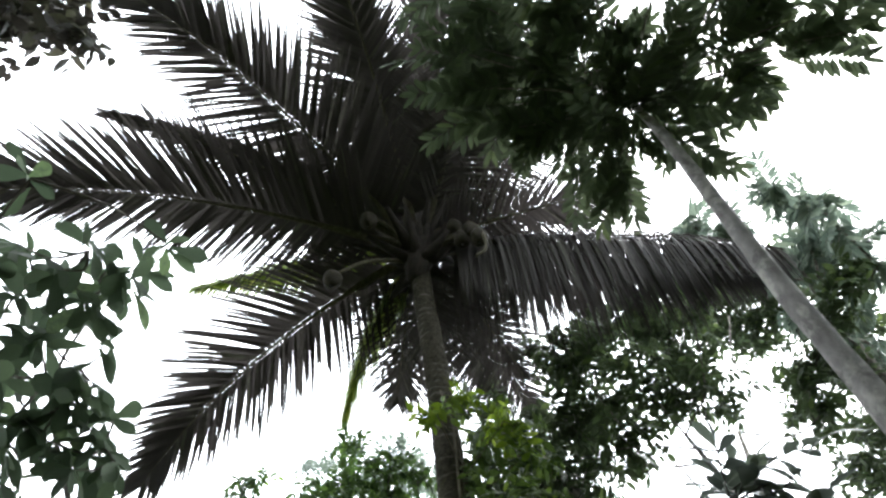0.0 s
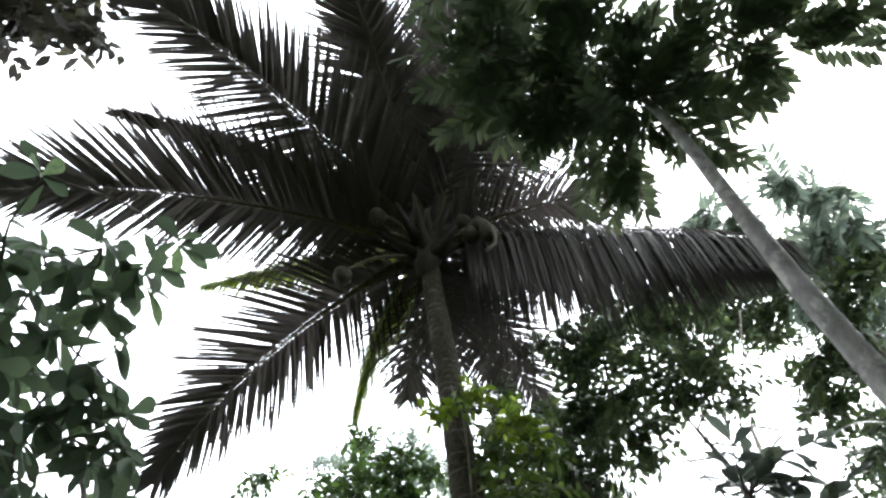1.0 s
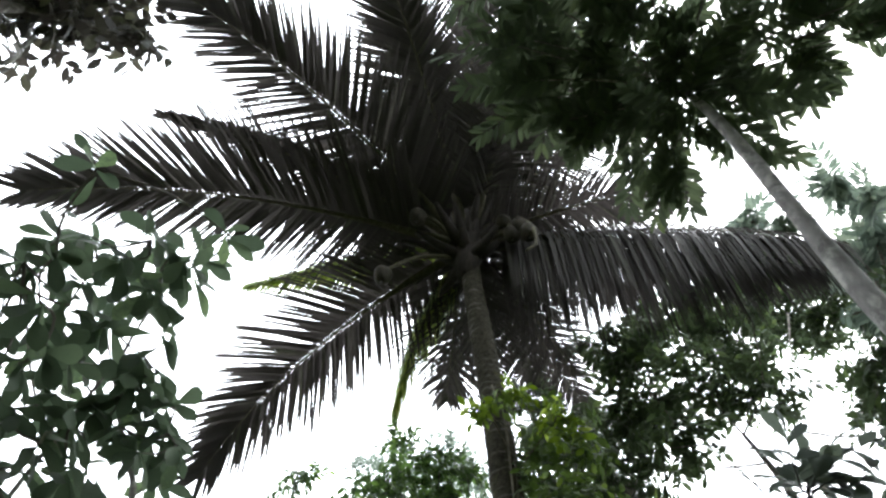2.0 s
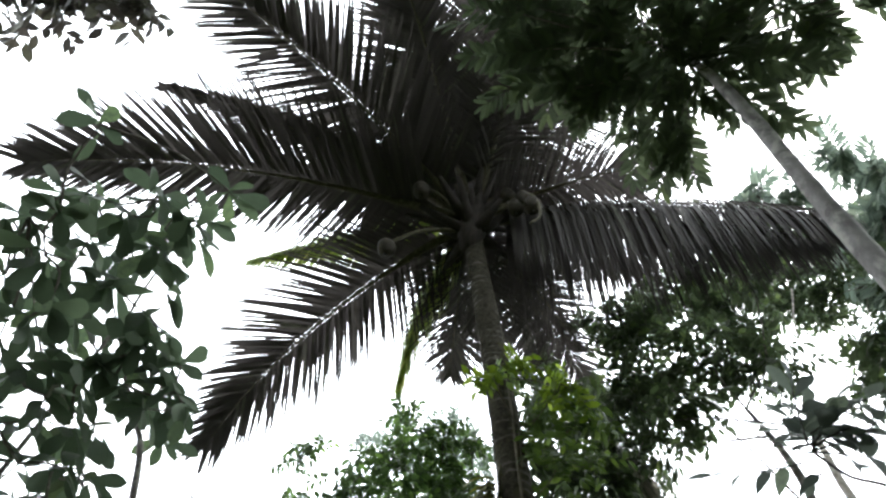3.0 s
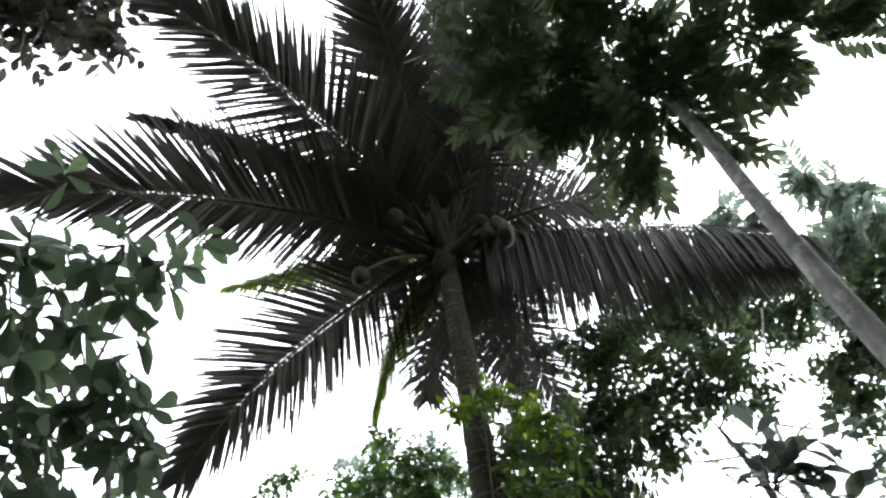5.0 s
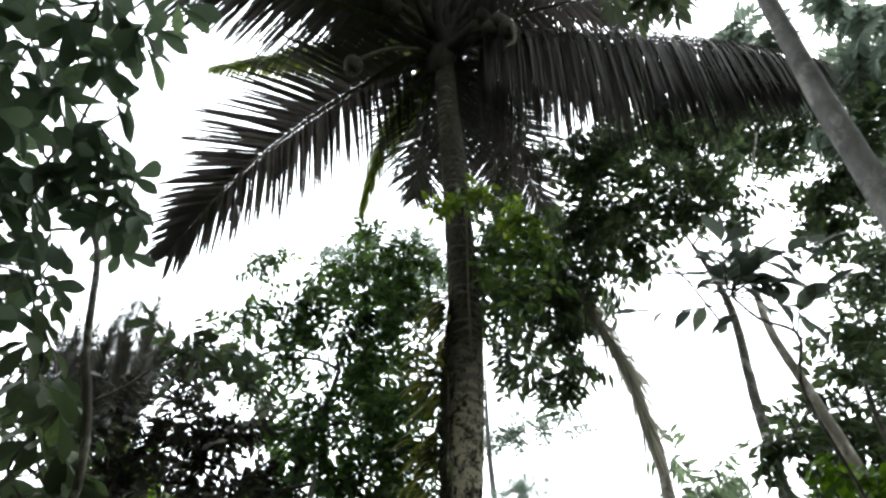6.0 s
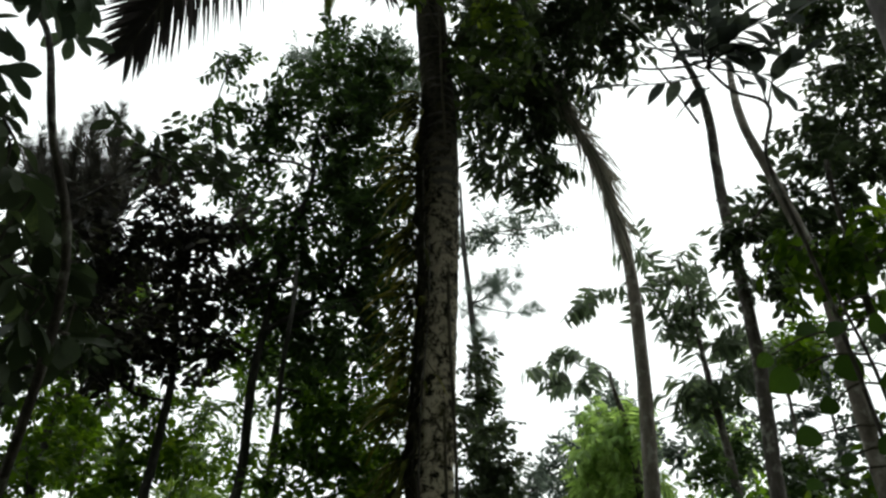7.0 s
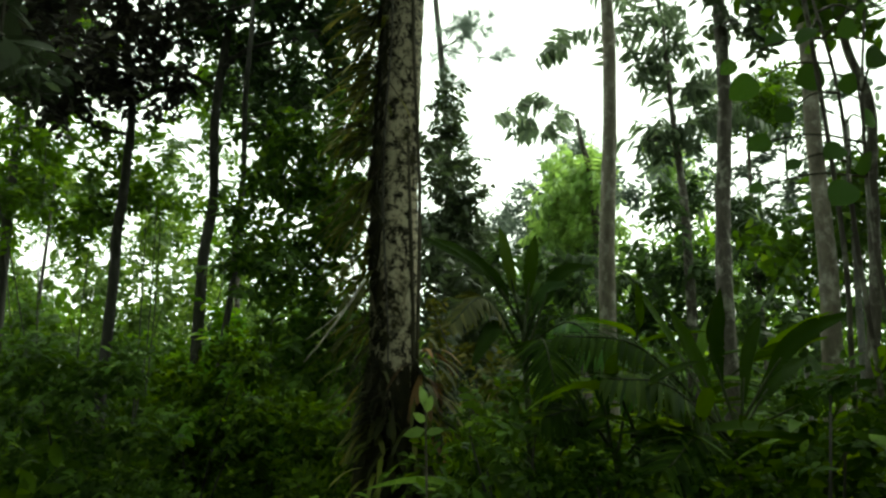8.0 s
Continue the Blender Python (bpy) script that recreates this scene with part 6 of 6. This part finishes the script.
def paddle_plant(label, heart, blades, seed):
    heart = np.array(heart)
    o = np.array([heart[0], heart[1], -0.05])
    root = thing("paddle_leaved_plant", label, "plant", "broad-bladed plants by the palm", place=tuple(o))
    v, f = tube(bend([(0, 0, 0), (0.02, 0.01, 0.6 * heart[2]), heart - o], 10), (0.018, 0.015, 0.012), 8, 0.05, np.random.default_rng(seed))
    link_mesh("stem", v, f, GREEN_STALK, root)
    for k, (mid, tip, w, leaf) in enumerate(blades):
        (feather if w > 0.1 else paddle)(root, heart - o + np.array([0, 0, -0.05 - 0.02 * k]), np.array(mid) - o, np.array(tip) - o, w, leaf, seed + k)


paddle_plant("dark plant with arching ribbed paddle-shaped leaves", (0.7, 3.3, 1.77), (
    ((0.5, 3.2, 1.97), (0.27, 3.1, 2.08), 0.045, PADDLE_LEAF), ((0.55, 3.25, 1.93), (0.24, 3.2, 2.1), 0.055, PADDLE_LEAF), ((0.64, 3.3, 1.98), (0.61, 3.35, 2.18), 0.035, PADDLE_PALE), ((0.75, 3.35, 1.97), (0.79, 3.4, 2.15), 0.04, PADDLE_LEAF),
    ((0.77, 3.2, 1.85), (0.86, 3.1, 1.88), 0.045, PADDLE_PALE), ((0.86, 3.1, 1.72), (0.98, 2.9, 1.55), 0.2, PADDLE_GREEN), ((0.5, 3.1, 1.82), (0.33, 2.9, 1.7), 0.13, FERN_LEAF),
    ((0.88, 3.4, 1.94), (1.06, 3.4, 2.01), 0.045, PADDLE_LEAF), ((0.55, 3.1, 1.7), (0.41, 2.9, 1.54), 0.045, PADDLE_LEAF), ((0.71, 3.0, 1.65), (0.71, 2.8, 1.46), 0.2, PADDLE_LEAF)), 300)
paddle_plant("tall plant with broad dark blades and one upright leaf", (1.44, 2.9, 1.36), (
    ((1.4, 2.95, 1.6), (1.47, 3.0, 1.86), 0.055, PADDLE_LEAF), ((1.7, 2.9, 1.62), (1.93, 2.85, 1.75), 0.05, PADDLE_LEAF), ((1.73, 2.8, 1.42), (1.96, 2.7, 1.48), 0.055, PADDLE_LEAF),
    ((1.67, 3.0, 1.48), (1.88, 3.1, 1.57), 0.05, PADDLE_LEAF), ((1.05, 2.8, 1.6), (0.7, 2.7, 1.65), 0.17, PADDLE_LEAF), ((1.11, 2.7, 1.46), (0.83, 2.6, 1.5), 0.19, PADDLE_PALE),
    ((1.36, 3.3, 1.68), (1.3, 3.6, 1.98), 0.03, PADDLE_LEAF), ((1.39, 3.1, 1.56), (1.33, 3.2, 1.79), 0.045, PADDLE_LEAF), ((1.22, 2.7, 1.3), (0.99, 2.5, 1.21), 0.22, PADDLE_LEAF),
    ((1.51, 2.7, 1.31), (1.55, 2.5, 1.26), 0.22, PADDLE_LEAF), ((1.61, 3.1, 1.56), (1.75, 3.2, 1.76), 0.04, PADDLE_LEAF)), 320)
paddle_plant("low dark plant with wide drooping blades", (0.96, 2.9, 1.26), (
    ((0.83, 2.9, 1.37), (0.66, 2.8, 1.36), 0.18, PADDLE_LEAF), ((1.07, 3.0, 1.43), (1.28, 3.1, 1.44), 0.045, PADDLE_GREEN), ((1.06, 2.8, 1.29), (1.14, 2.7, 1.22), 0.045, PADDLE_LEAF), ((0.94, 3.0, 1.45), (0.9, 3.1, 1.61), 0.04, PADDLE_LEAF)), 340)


def seedling():
    rng = np.random.default_rng(130)
    at = (0.18, 2.1, 1.28)
    root = thing("seedling", "small seedling with fresh bright green leaves", "seedling", place=(at[0], at[1], 0))
    v, f = tube([(0, 0, -0.02), (0.01, 0, at[2] * 0.6), (0, 0, at[2] + 0.17)], (0.005, 0.003), 5)
    link_mesh("stem", v, f, STALK, root)
    for k, (x, y, z, h, r) in enumerate(((-0.9, -0.3, -0.2, 0.1, 0.06), (0.8, -0.2, 0.2, 0.09, 0.05), (-0.4, -0.5, 0.3, 0.12, 0.05), (0.35, -0.2, 0.9, 0.14, 0.05), (-0.1, 0.1, 1.0, 0.15, 0.065))):
        hang_leaf(root, SEED_LEAF, np.array([0, 0, at[2] + h]), (x, y, z), r, rng, up=(0, -1, 0.3))


seedling()

for k, (x, y, h, r) in enumerate(((5.38, 9.5, 4.34) + (0.05,), (6.27, 10.0, 4.68) + (0.04,), (-1.75, 9.5, 4.19) + (0.05,), (3.48, 4.9, 2.21) + (0.04,), (-3.92, 8.0, 4.35) + (0.05,), (-3.96, 9.0, 2.72) + (0.04,))):
    rng = np.random.default_rng(140 + k)
    root = thing("thin_tree", "thin pale straight trunk of a young tree", "tree", "thin trees in the thicket", place=(x, y, -0.1))
    v, f = tube(bend([(0, 0, 0), (0.03, 0, h * 0.4), (-0.02, 0, h * 0.75), (0.05, 0, h + 1.2)], 20), (r, r * 0.8, r * 0.4), 8, 0.04, rng)
    link_mesh("trunk", v, f, GREY_BARK if k in (1, 3) else BROWN_BARK, root)
    c = [(rng.normal(0, 0.3), rng.normal(0, 0.3), h + 1.0 + rng.normal(0, 0.3), 0.4) for _ in range(4)]
    v, f = sprays_in(c, "alternate", 0.35, 24, 0.2, rng)
    link_mesh("crown", v, f, GREEN_LEAF, root, smooth=False)["kind"] = "stuff"


# ---- the wood all round ----
def far_woods():
    rng = np.random.default_rng(150)
    clumps = []
    for k in range(300):
        a = rng.uniform(0, 2 * math.pi)
        d = rng.uniform(17, 30)
        x, y = d * math.sin(a), d * math.cos(a)
        ahead = -10 < math.degrees(math.atan2(x, y)) < 40
        # behind the view the wood is unseen, added taller to close off sky light
        top = 4.6 if ahead else (6.5 if y > 0 else 9)
        clumps.append((x, y, rng.uniform(0.5, top) * d / 22, rng.uniform(1.1, 2.0)))
    for k in range(110):
        a = rng.uniform(-0.9, 0.9)
        d = rng.uniform(14.5, 18)
        clumps.append((d * math.sin(a), d * math.cos(a), rng.uniform(0.2, 1.9), rng.uniform(0.8, 1.2)))
    v, f = sprays_in(clumps, "fine", 1.0, 22, 0.2, rng)
    ob = link_mesh("far_woods", v, f, GREEN_LEAF, smooth=False)
    tagged(ob, "distant wood of mixed green trees round the clearing", "woods", kind="stuff")


far_woods()


# ---- unseen trees added behind and beside the camera, to shade the clearing ----
def shading_trees():
    for k, (x, y, h) in enumerate(((-5.5, -3.0, 9.5), (-2.2, -4.2, 11.5), (1.6, -4.0, 11), (4.8, -3.2, 11.5), (8.4, 0.0, 7.5), (-9.4, 1.6, 7.5), (9.2, 3.6, 7.0), (-7.4, 5.2, 7.0), (-4.0, -7.0, 12), (0.2, -7.5, 12), (4.2, -7.0, 12), (8.5, -3.5, 11))):
        rng = np.random.default_rng(200 + k)
        c = [(x + rng.normal(0, 1.1), y + rng.normal(0, 0.7), rng.uniform(1.2, h), rng.uniform(0.9, 1.3)) for _ in range(26)]
        tree("unseen_shade_tree", "unseen leafy tree added to shade the clearing", [(x, y, -0.1), (x + 0.1, y, h * 0.5), (x, y, h)], (0.14, 0.11, 0.04), c, "fine", 0.75, 24, GREEN_LEAF, BROWN_BARK, 0.2, 210 + k, 0.03, group="trees round the clearing")


shading_trees()
